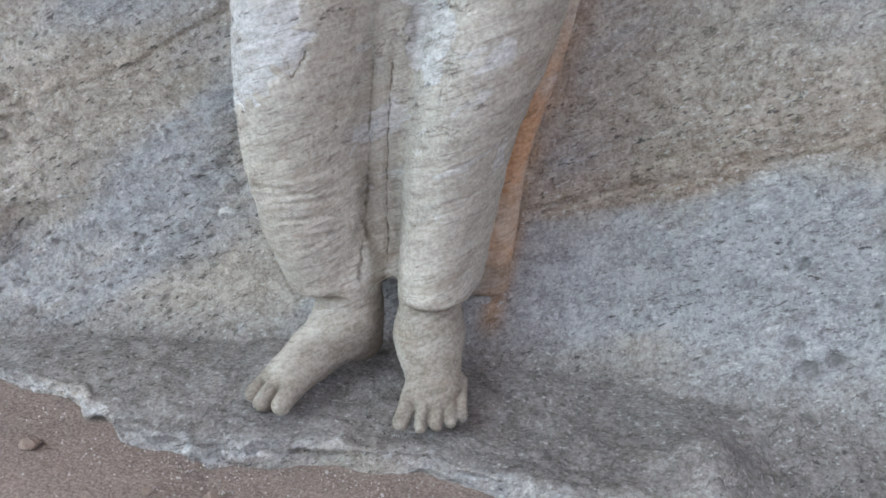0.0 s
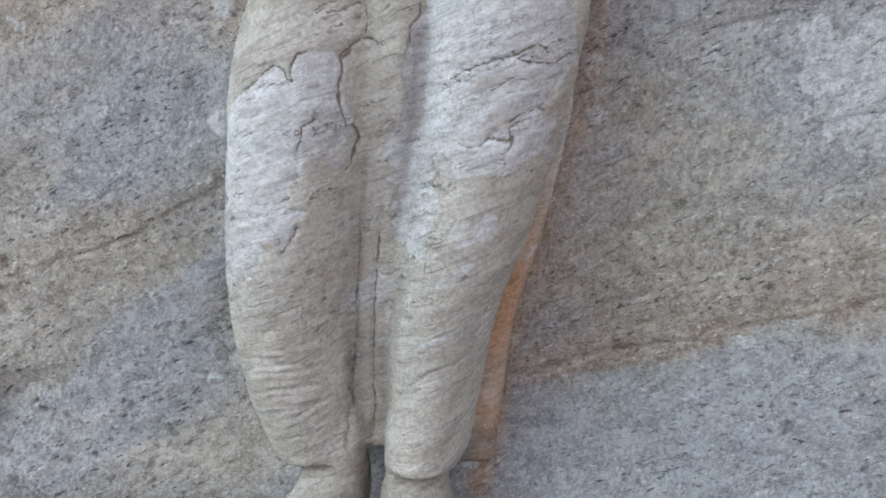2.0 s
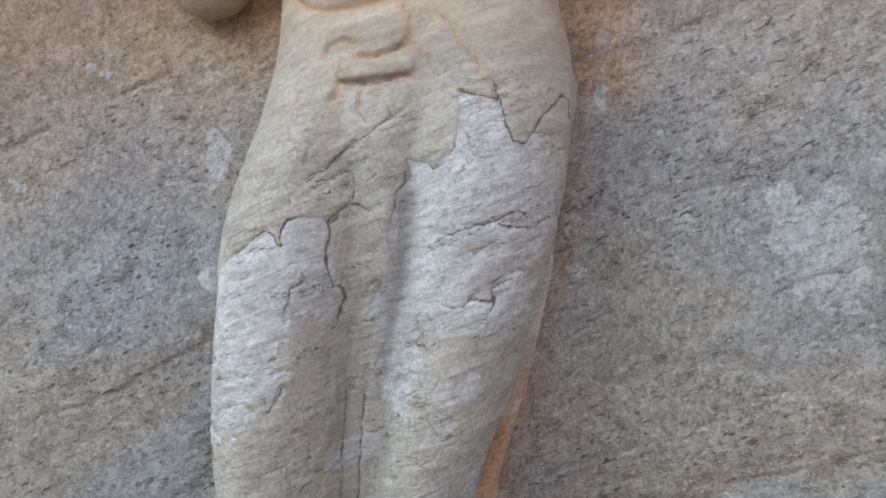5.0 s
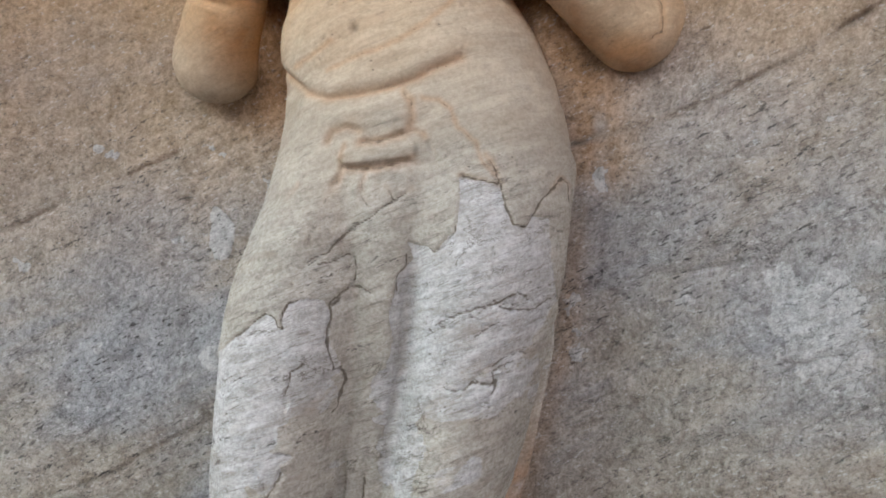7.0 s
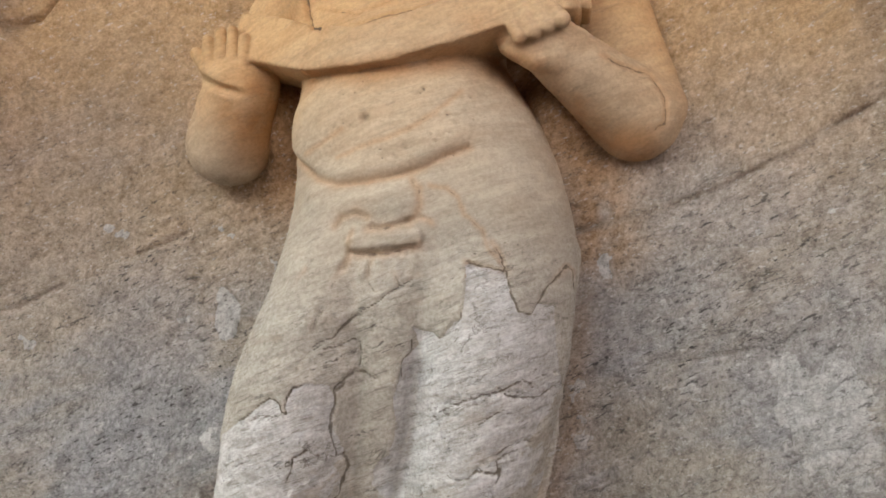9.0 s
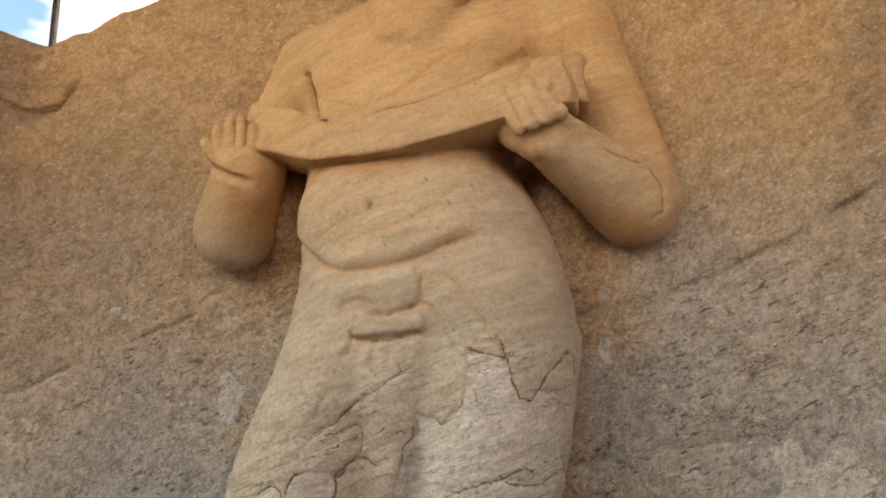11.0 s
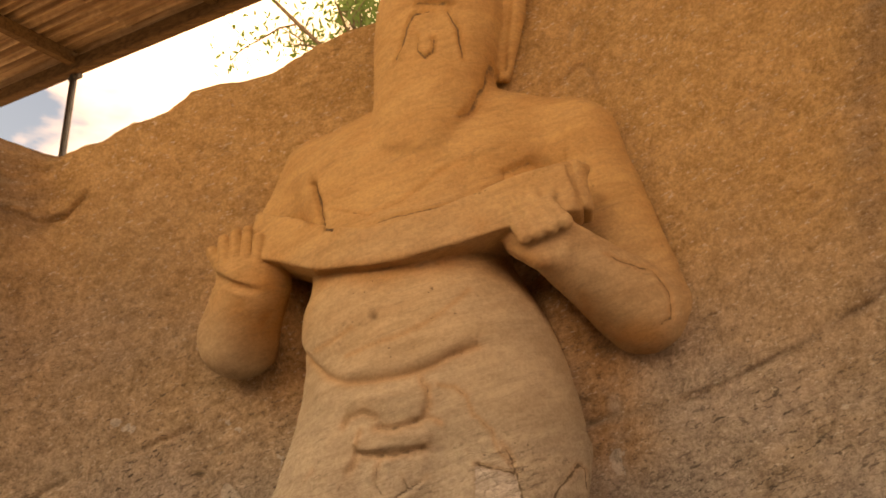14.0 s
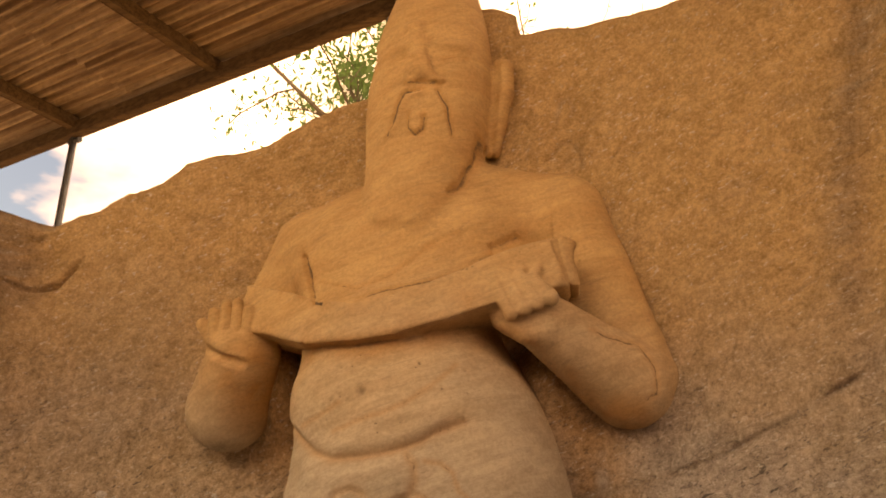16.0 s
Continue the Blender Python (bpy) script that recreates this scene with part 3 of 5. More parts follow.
def cone(a, b, ra, rb, k=0.03, flat=1.0):
    """A tapered capsule from a to b; flat squeezes its depth."""
    a, b = np.array(a, dtype=np.float32), np.array(b, dtype=np.float32)
    r = max(ra, rb)
    sl, x, y, z = block(np.minimum(a, b) - r, np.maximum(a, b) + r)
    s = np.array((1, 1 / flat, 1), dtype=np.float32)
    ab = (b - a) * s
    px, py, pz = x - a[0], (y - a[1]) * s[1], z - a[2]
    t = np.clip((px * ab[0] + py * ab[1] + pz * ab[2]) / (ab @ ab), 0, 1)
    d = np.sqrt((px - t * ab[0]) ** 2 + (py - t * ab[1]) ** 2 + (pz - t * ab[2]) ** 2) - (ra + (rb - ra) * t)
    join(sl, d * min(1, flat), k)


def ball(c, r, k=0.03):
    c, r = np.array(c), np.array(r)
    sl, x, y, z = block(c - r, c + r)
    q = np.sqrt(((x - c[0]) / r[0]) ** 2 + ((y - c[1]) / r[1]) ** 2 + ((z - c[2]) / r[2]) ** 2)
    join(sl, (q - 1) * r.min(), k)


def loft(rows, k=0.03, power=2.0, soft=0.02):
    """An upright form with elliptic sections: rows of z, centre x, centre y, half width, half depth."""
    r = np.array(rows)
    fine = np.linspace(r[0, 0], r[-1, 0], 60)
    cols = []
    for j in range(1, 5):
        m = np.gradient(r[:, j], r[:, 0])
        i = np.clip(np.searchsorted(r[:, 0], fine) - 1, 0, len(r) - 2)
        h = r[i + 1, 0] - r[i, 0]
        t = (fine - r[i, 0]) / h
        cols.append((2 * t**3 - 3 * t**2 + 1) * r[i, j] + (t**3 - 2 * t**2 + t) * h * m[i] + (3 * t**2 - 2 * t**3) * r[i + 1, j] + (t**3 - t**2) * h * m[i + 1])
    lo = (np.min(cols[0] - cols[2]), np.min(cols[1] - cols[3]), r[0, 0])
    hi = (np.max(cols[0] + cols[2]), np.max(cols[1] + cols[3]), r[-1, 0])
    sl, x, y, z = block(lo, hi)
    cx, cy, w, d = [np.interp(z, fine, c).astype(np.float32) for c in cols]
    q = (np.abs((x - cx) / w) ** power + np.abs((y - cy) / d) ** power) ** (1 / power)
    side = (q - 1) * np.minimum(w, d)
    cap = np.maximum(r[0, 0] - z, z - r[-1, 0]) + 0 * side
    h = np.maximum(soft - np.abs(side - cap), 0) / soft
    join(sl, np.maximum(side, cap) + h * h * soft * 0.25, k)


def ribbon(pts, halfs, k=0.01, edge=0.012):
    """A thick band that runs through pts (x, y, z); halfs: its half height and half depth at each."""
    pts, halfs = np.array(pts), np.array(halfs)
    r = halfs.max()
    sl, x, y, z = block(pts.min(0) - r, pts.max(0) + r)
    best = np.full(np.broadcast_shapes(x.shape, y.shape, z.shape), 9.0, dtype=np.float32)
    for i in range(len(pts) - 1):
        a, b = pts[i], pts[i + 1]
        d = b - a
        length = np.hypot(d[0], d[2])
        ux, uz = d[0] / length, d[2] / length
        s = (x - a[0]) * ux + (z - a[2]) * uz
        t = np.clip(s / length, 0, 1)
        n = np.abs(-(x - a[0]) * uz + (z - a[2]) * ux)
        over = np.maximum(s - length, -s)
        hh, hd = halfs[i, 0] + (halfs[i + 1, 0] - halfs[i, 0]) * t, halfs[i, 1] + (halfs[i + 1, 1] - halfs[i, 1]) * t
        dn, dy = n - hh + edge, np.abs(y - (a[1] + d[1] * t)) - hd + edge
        do = over + edge if i in (0, len(pts) - 2) else over
        do = np.maximum(do, -1)
        q = np.sqrt(np.maximum(dn, 0) ** 2 + np.maximum(dy, 0) ** 2 + np.maximum(do, 0) ** 2) + np.minimum(np.maximum(np.maximum(dn, dy), do), 0) - edge
        best = np.minimum(best, q)
    join(sl, best, k)


def groove(pts, radius, k=0.015):
    """Cut a round channel along pts."""
    pts = np.array(pts, dtype=np.float32)
    for a, b in zip(pts[:-1], pts[1:]):
        sl, x, y, z = block(np.minimum(a, b) - radius, np.maximum(a, b) + radius, 0.04)
        ab = b - a
        px, py, pz = x - a[0], y - a[1], z - a[2]
        t = np.clip((px * ab[0] + py * ab[1] + pz * ab[2]) / (ab @ ab), 0, 1)
        d = radius - np.sqrt((px - t * ab[0]) ** 2 + (py - t * ab[1]) ** 2 + (pz - t * ab[2]) ** 2)
        old = FIELD[sl]
        h = np.maximum(k - np.abs(old - d), 0) / k
        FIELD[sl] = np.maximum(old, d) + h * h * k * 0.25


# STATUE FORMS BEGIN
# legs under the long cloth
loft([(0.238, -0.672, -0.31, 0.116, 0.21), (0.33, -0.694, -0.31, 0.134, 0.24), (0.42, -0.708, -0.31, 0.148, 0.26), (0.55, -0.720, -0.31, 0.160, 0.28), (0.80, -0.715, -0.31, 0.178, 0.30),
      (1.08, -0.675, -0.31, 0.198, 0.31), (1.30, -0.635, -0.30, 0.20, 0.31), (1.50, -0.59, -0.28, 0.17, 0.28), (1.72, -0.56, -0.24, 0.10, 0.22)], 0.03, 2.0, 0.008)
loft([(0.232, -0.378, -0.31, 0.104, 0.225), (0.35, -0.370, -0.29, 0.117, 0.23), (0.58, -0.345, -0.28, 0.135, 0.24), (0.81, -0.29, -0.27, 0.165, 0.26),
      (1.09, -0.235, -0.26, 0.188, 0.27), (1.36, -0.20, -0.26, 0.212, 0.29), (1.55, -0.19, -0.25, 0.20, 0.28), (1.74, -0.19, -0.22, 0.12, 0.22)], 0.03, 2.0, 0.008)
# cloth between the legs, and its free edge beside the leg
loft([(0.245, -0.53, -0.20, 0.12, 0.185), (0.34, -0.53, -0.20, 0.11, 0.165), (0.6, -0.51, -0.25, 0.095, 0.16), (1.0, -0.465, -0.27, 0.085, 0.19), (1.35, -0.425, -0.28, 0.09, 0.245), (1.7, -0.42, -0.25, 0.12, 0.26)], 0.014, 3.0, 0.008)
loft([(0.135, -0.285, -0.10, 0.070, 0.11), (0.5, -0.245, -0.09, 0.068, 0.10), (0.9, -0.12, -0.08, 0.055, 0.08), (1.3, -0.03, -0.08, 0.04, 0.07), (1.6, 0.0, -0.08, 0.03, 0.06)], 0.006, 4.0, 0.008)
# hips, waist and chest
loft([(1.25, -0.40, -0.20, 0.30, 0.20), (1.45, -0.375, -0.22, 0.365, 0.29), (1.60, -0.36, -0.22, 0.385, 0.325), (1.77, -0.36, -0.22, 0.36, 0.33), (1.96, -0.395, -0.21, 0.325, 0.32), (2.10, -0.435, -0.20, 0.285, 0.29),
      (2.30, -0.43, -0.17, 0.31, 0.22), (2.45, -0.40, -0.16, 0.38, 0.20), (2.55, -0.38, -0.14, 0.34, 0.17), (2.64, -0.36, -0.13, 0.18, 0.14)], 0.06, 2.3, 0.06)
ball((-0.448, -0.335, 1.905), (0.254, 0.21, 0.19), 0.03)
# shoulders and arms
cone((-0.24, -0.14, 2.56), (0.02, -0.15, 2.49), 0.10, 0.125, 0.05)
cone((-0.52, -0.13, 2.54), (-0.74, -0.14, 2.43), 0.10, 0.115, 0.05)
cone((0.03, -0.15, 2.48), (0.20, -0.17, 1.98), 0.135, 0.128, 0.05)
cone((0.185, -0.22, 1.965), (-0.02, -0.43, 2.08), 0.122, 0.078, 0.012)
cone((-0.75, -0.14, 2.42), (-0.97, -0.12, 2.02), 0.125, 0.11, 0.05)
cone((-0.955, -0.215, 1.925), (-0.868, -0.330, 2.045), 0.122, 0.100, 0.012)
# chest muscles
ball((-0.42, -0.28, 2.34), (0.30, 0.10, 0.17), 0.08)
# the band held before the chest
ribbon([(-0.87, -0.30, 2.18), (-0.75, -0.335, 2.145), (-0.625, -0.395, 2.090), (-0.50, -0.435, 2.072), (-0.40, -0.445, 2.082), (-0.27, -0.44, 2.118), (-0.157, -0.42, 2.165), (-0.06, -0.395, 2.20), (0.025, -0.385, 2.228)],
       [(0.066, 0.09), (0.066, 0.10), (0.058, 0.11), (0.050, 0.12), (0.050, 0.12), (0.054, 0.12), (0.062, 0.12), (0.068, 0.12), (0.066, 0.11)], 0.005, 0.008)
ribbon([(0.0, -0.40, 2.232), (0.035, -0.395, 2.240), (0.064, -0.385, 2.245)], [(0.066, 0.075), (0.068, 0.07), (0.070, 0.055)], 0.012, 0.012)
cone((0.035, -0.42, 2.285), (0.058, -0.40, 2.305), 0.026, 0.014, 0.02)
groove([(0.072, -0.485, 2.275), (0.062, -0.50, 2.20), (0.05, -0.51, 2.14)], 0.028, 0.008)
# hands: palms, thumbs and fingers folded over the band
ball((-0.895, -0.372, 2.075), (0.075, 0.050, 0.050), 0.02)
cone((-0.945, -0.385, 2.085), (-0.972, -0.402, 2.128), 0.022, 0.017, 0.008)
for i, tip in enumerate((2.158, 2.182, 2.182, 2.160)):
    cone((-0.934 + 0.032 * i, -0.400, 2.075), (-0.936 + 0.034 * i, -0.412, tip), 0.0185, 0.0150, 0.004)
groove([(-1.01, -0.36, 2.088), (-0.934, -0.41, 2.040), (-0.82, -0.42, 2.000)], 0.011, 0.014)
ball((-0.075, -0.465, 2.115), (0.080, 0.062, 0.060), 0.02)
cone((-0.120, -0.475, 2.085), (-0.065, -0.475, 2.048), 0.034, 0.034, 0.014)
cone((-0.03, -0.465, 2.060), (0.040, -0.445, 2.095), 0.036, 0.028, 0.012)
for i in range(4):
    cone((-0.142 + 0.034 * i, -0.525, 2.180 + 0.008 * i - 0.004 * i * i), (-0.098 + 0.034 * i, -0.532, 2.082 + 0.011 * i), 0.0190, 0.0205, 0.004)
    cone((-0.142 + 0.034 * i, -0.525, 2.180 + 0.008 * i - 0.004 * i * i), (-0.128 + 0.036 * i, -0.485, 2.215 + 0.004 * i), 0.0175, 0.013, 0.004)
# head with its long beard, the cap above it
loft([(2.375, -0.405, -0.315, 0.09, 0.09), (2.42, -0.41, -0.285, 0.132, 0.13), (2.50, -0.405, -0.255, 0.150, 0.155), (2.66, -0.38, -0.225, 0.172, 0.175), (2.80, -0.37, -0.21, 0.17, 0.17)], 0.012, 2.5, 0.04)
loft([(2.56, -0.39, -0.22, 0.155, 0.16), (2.66, -0.38, -0.22, 0.176, 0.18), (2.90, -0.365, -0.21, 0.196, 0.19),
      (3.06, -0.355, -0.20, 0.188, 0.18), (3.20, -0.35, -0.19, 0.165, 0.165), (3.32, -0.345, -0.18, 0.135, 0.14), (3.46, -0.34, -0.18, 0.11, 0.12)], 0.010, 2.4, 0.04)
cone((-0.385, -0.365, 3.06), (-0.362, -0.392, 2.895), 0.030, 0.043, 0.02)
ball((-0.388, -0.398, 2.857), (0.024, 0.020, 0.016), 0.01)
ball((-0.312, -0.398, 2.857), (0.024, 0.020, 0.016), 0.01)
ball((-0.43, -0.375, 2.945), (0.035, 0.015, 0.016), 0.008)
ball((-0.265, -0.37, 2.945), (0.035, 0.015, 0.016), 0.008)
cone((-0.47, -0.352, 2.99), (-0.38, -0.385, 3.0), 0.012, 0.014, 0.02)
cone((-0.32, -0.385, 3.0), (-0.23, -0.352, 2.99), 0.014, 0.012, 0.02)
cone((-0.132, -0.20, 3.00), (-0.136, -0.20, 2.92), 0.034, 0.036, 0.008, 1.4)
cone((-0.136, -0.20, 2.92), (-0.164, -0.19, 2.71), 0.034, 0.018, 0.008, 1.4)
cone((-0.170, -0.225, 2.99), (-0.182, -0.21, 2.70), 0.015, 0.012, 0.004, 1.5)
groove([(-0.147, -0.255, 3.005), (-0.146, -0.255, 2.93), (-0.162, -0.235, 2.80), (-0.170, -0.22, 2.73)], 0.014, 0.005)
cone((-0.26, -0.20, 2.57), (-0.10, -0.16, 2.53), 0.095, 0.10, 0.06)
# feet
cone((-0.622, -0.395, 0.28), (-0.628, -0.41, 0.13), 0.084, 0.084, 0.03)
cone((-0.604, -0.36, 0.15), (-0.606, -0.36, 0.05), 0.066, 0.066, 0.05)
cone((-0.632, -0.415, 0.105), (-0.735, -0.575, 0.042), 0.082, 0.060, 0.04)
cone((-0.695, -0.555, 0.045), (-0.716, -0.680, 0.014), 0.034, 0.026, 0.012)
cone((-0.742, -0.555, 0.045), (-0.768, -0.672, 0.012), 0.026, 0.022, 0.004)
cone((-0.778, -0.545, 0.040), (-0.812, -0.640, 0.010), 0.024, 0.019, 0.004)
cone((-0.392, -0.400, 0.29), (-0.394, -0.430, 0.13), 0.080, 0.082, 0.03)
cone((-0.392, -0.43, 0.11), (-0.352, -0.575, 0.040), 0.083, 0.070, 0.05)
for i, (tx, ty, r) in enumerate(((-0.412, -0.690, 0.026), (-0.362, -0.697, 0.020), (-0.326, -0.685, 0.0185), (-0.294, -0.665, 0.0175), (-0.270, -0.640, 0.0155))):
    cone((-0.400 + 0.0275 * i, -0.555 + 0.006 * i, 0.058 - 0.004 * abs(i - 1)), (tx, ty, 0.008), 0.95 * r, 0.85 * r, 0.008)
# STATUE FORMS END


def surface(field):
    """The zero surface of the grid, as quads (surface nets)."""
    f = field.copy()
    for ax in range(3):
        for end in (0, -1):
            s = [slice(None)] * 3
            s[ax] = end
            f[tuple(s)] = np.maximum(f[tuple(s)], 0.002)
    inside = f < 0
    corner = [(i, j, k) for i in (0, 1) for j in (0, 1) for k in (0, 1)]
    n = [d - 1 for d in f.shape]
    count = np.zeros(n, dtype=np.int8)
    for i, j, k in corner:
        count += inside[i:n[0] + i, j:n[1] + j, k:n[2] + k]
    cells = np.argwhere((count > 0) & (count < 8))
    index = np.full(n, -1, dtype=np.int32)
    index[tuple(cells.T)] = np.arange(len(cells))
    val = {c: f[cells[:, 0] + c[0], cells[:, 1] + c[1], cells[:, 2] + c[2]] for c in corner}
    acc, hits = np.zeros((len(cells), 3)), np.zeros(len(cells))
    for a in corner:
        for ax in range(3):
            if a[ax] == 0:
                b = tuple(1 if q == ax else a[q] for q in range(3))
                va, vb = val[a], val[b]
                cross = (va < 0) != (vb < 0)
                t = np.where(cross, va / np.where(cross, va - vb, 1), 0)
                p = np.array(a, dtype=float)[None, :].repeat(len(cells), 0)
                p[:, ax] += t
                acc += np.where(cross[:, None], p, 0)
                hits += cross
    verts = (cells + acc / hits[:, None]) * STEP + LOW
    faces = []
    for ax in range(3):
        u, w = [(1, 2), (2, 0), (0, 1)][ax]
        a = [slice(1, -1)] * 3
        b = [slice(1, -1)] * 3
        a[ax], b[ax] = slice(0, -1), slice(1, None)
        ia, ib = inside[tuple(a)], inside[tuple(b)]
        at = np.argwhere(ia != ib)
        flip = ia[tuple(at.T)]
        at = at + [0 if q == ax else 1 for q in range(3)]
        quad = []
        for du, dw in ((1, 1), (0, 1), (0, 0), (1, 0)):
            c = at.copy()
            c[:, u] -= du
            c[:, w] -= dw
            quad.append(index[tuple(c.T)])
        quad = np.stack(quad, 1)
        quad[~flip] = quad[~flip][:, ::-1]
        faces.append(quad)
    return verts, np.concatenate(faces)


def build_statue():
    verts, faces = surface(FIELD)
    x, y, z = verts.T
    # fronts are pushed along y: cut lines inwards, folds outwards
    a, b, c = verts[faces[:, 0]], verts[faces[:, 1]], verts[faces[:, 3]]
    nrm = np.cross(b - a, c - a)
    nrm /= np.linalg.norm(nrm, axis=1)[:, None] + 1e-12
    vn = np.zeros_like(verts)
    for q in range(4):
        np.add.at(vn, faces[:, q], nrm)
    vn /= np.linalg.norm(vn, axis=1)[:, None] + 1e-12
    front = sstep(-vn[:, 1], 0.05, 0.4)
    push = np.zeros(len(verts))
    line = np.zeros(len(verts))
    ochre = np.zeros(len(verts))
    warp = 0.004 * fbm(x, y, z, 22.0, 4, 0.6, seed=95)
    ux, uz = x + warp, z + 0.004 * fbm(x, y, z, 22.0, 4, 0.6, seed=96)
    carved = np.zeros(len(verts))

    def cut(pts, depth, width, dirt_shade):
        """A cut or crack along pts (x, z), with the dirt and shade in it painted dark."""
        nonlocal push, ochre, carved
        d, along = to_line(ux, uz, pts)
        g = np.exp(-(d / width) ** 2) * sstep(0.5 - np.abs(along - 0.5), -0.02, 0.06)
        push -= 0.7 * depth * g
        carved = np.maximum(carved, min(1.0, 0.28 + 1.15 * dirt_shade) * g ** 2)
        ochre = np.maximum(ochre, 0.32 * np.exp(-(d / (1.5 * width)) ** 2) * sstep(z, 1.48, 1.56) * (dirt_shade > 0.2))

    # left armpit, its shadow painted in, and the dark edge above the band
    cut([(-0.712, 2.345), (-0.707, 2.32), (-0.693, 2.274), (-0.684, 2.234), (-0.66, 2.17)], 0.030, 0.010, 0.7)
    cut([(-0.51, 2.165), (-0.44, 2.185), (-0.36, 2.205), (-0.30, 2.222), (-0.22, 2.25), (-0.17, 2.265)], 0.006, 0.006, 0.45)
    cut([(-0.64, 2.245), (-0.52, 2.20), (-0.44, 2.235), (-0.34, 2.32), (-0.25, 2.37)], 0.004, 0.006, 0.25)
    cut([(-0.53, 1.80), (-0.44, 1.835), (-0.36, 1.86), (-0.30, 1.90), (-0.24, 1.96)], 0.003, 0.005, 0.3)
    cut([(-0.62, 1.83), (-0.57, 1.845), (-0.52, 1.87)], 0.003, 0.005, 0.3)
    cut([(-0.62, 2.15), (-0.60, 2.145), (-0.585, 2.14)], 0.02, 0.012, 0.8)
    # nose flank and nostrils, drawn with painted shade
    cut([(-0.342, 3.03), (-0.336, 2.98), (-0.322, 2.92), (-0.300, 2.86)], 0.010, 0.009, 0.2)
    cut([(-0.408, 2.852), (-0.36, 2.846), (-0.312, 2.843)], 0.006, 0.007, 0.35)
    # right armpit, its shadow painted in
    cut([(-0.085, 2.375), (-0.125, 2.345), (-0.17, 2.325)], 0.014, 0.013, 0.3)
    cut([(-0.349, 1.744), (-0.330, 1.716), (-0.325, 1.683), (-0.334, 1.654), (-0.356, 1.636), (-0.398, 1.628), (-0.450, 1.626)], 0.006, 0.007, 0.3)
    cut([(-0.537, 1.632), (-0.520, 1.655), (-0.483, 1.662), (-0.451, 1.648)], 0.009, 0.008, 0.3)
    cut([(-0.356, 1.636), (-0.325, 1.650), (-0.299, 1.638)], 0.007, 0.007, 0.3)
    cut([(-0.495, 1.568), (-0.412, 1.566), (-0.333, 1.583)], 0.011, 0.008, 0.4)
    cut([(-0.456, 1.623), (-0.398, 1.626), (-0.345, 1.638)], 0.009, 0.008, 0.35)
    cut([(-0.490, 1.619), (-0.497, 1.566), (-0.520, 1.531)], 0.005, 0.006, 0.3)
    cut([(-0.438, 1.562), (-0.451, 1.532), (-0.451, 1.496), (-0.437, 1.476)], 0.006, 0.006, 0.4)
    cut([(-0.391, 1.518), (-0.382, 1.496), (-0.393, 1.482)], 0.005, 0.006, 0.3)
    cut([(-0.292, 1.630), (-0.282, 1.597), (-0.260, 1.565)], 0.005, 0.006, 0.2)
    cut([(-0.306, 1.723), (-0.267, 1.721), (-0.243, 1.699), (-0.226, 1.655), (-0.187, 1.622), (-0.168, 1.577), (-0.136, 1.544), (-0.124, 1.525)], 0.0025, 0.0045, 0.35)
    cut([(-0.164, 1.595), (-0.140, 1.560), (-0.126, 1.524), (-0.118, 1.464), (-0.102, 1.431), (-0.075, 1.427), (-0.057, 1.453), (-0.021, 1.510), (0.004, 1.549), (0.019, 1.541), (0.024, 1.470)], 0.005, 0.005, 0.6)
    cut([(-0.335, 1.518), (-0.380, 1.494), (-0.420, 1.458), (-0.467, 1.441), (-0.503, 1.409), (-0.530, 1.370), (-0.569, 1.355)], 0.006, 0.0050, 0.65)
    cut([(-0.490, 1.366), (-0.553, 1.314), (-0.622, 1.293), (-0.693, 1.271)], 0.0025, 0.005, 0.3)
    cut([(-0.458, 1.484), (-0.528, 1.420), (-0.568, 1.382), (-0.663, 1.321)], 0.0025, 0.005, 0.25)
    cut([(-0.493, 1.604), (-0.498, 1.556), (-0.527, 1.513), (-0.550, 1.469)], 0.003, 0.007, 0.25)
    cut([(-0.541, 1.457), (-0.561, 1.419), (-0.568, 1.387)], 0.003, 0.006, 0.35)
    cut([(-0.603, 1.532), (-0.630, 1.496), (-0.630, 1.458)], 0.004, 0.006, 0.25)
    cut([(-0.765, 1.168), (-0.732, 1.188), (-0.692, 1.218), (-0.663, 1.233), (-0.639, 1.223), (-0.632, 1.202), (-0.621, 1.198), (-0.621, 1.233), (-0.608, 1.255), (-0.571, 1.265)], 0.005, 0.0045, 0.7)
    cut([(-0.525, 1.263), (-0.523, 1.218), (-0.534, 1.167), (-0.530, 1.128), (-0.523, 1.097), (-0.502, 1.093)], 0.005, 0.0045, 0.5)
    cut([(-0.572, 1.118), (-0.602, 1.096), (-0.608, 1.068), (-0.620, 1.042)], 0.005, 0.0045, 0.75)
    cut([(-0.520, 1.244), (-0.504, 1.275), (-0.474, 1.298), (-0.445, 1.277)], 0.005, 0.005, 0.55)
    cut([(-0.634, 0.871), (-0.647, 0.838), (-0.663, 0.808)], 0.004, 0.005, 0.5)
    cut([(-0.341, 1.361), (-0.375, 1.311), (-0.394, 1.243)], 0.004, 0.0045, 0.4)
    cut([(-0.352, 1.397), (-0.308, 1.390), (-0.287, 1.374), (-0.262, 1.388), (-0.236, 1.420), (-0.226, 1.47)], 0.004, 0.0045, 0.45)
    cut([(-0.220, 1.543), (-0.176, 1.538), (-0.128, 1.524)], 0.005, 0.005, 0.6)
    cut([(-0.289, 1.462), (-0.285, 1.441), (-0.252, 1.444), (-0.213, 1.470), (-0.152, 1.500)], 0.003, 0.005, 0.25)
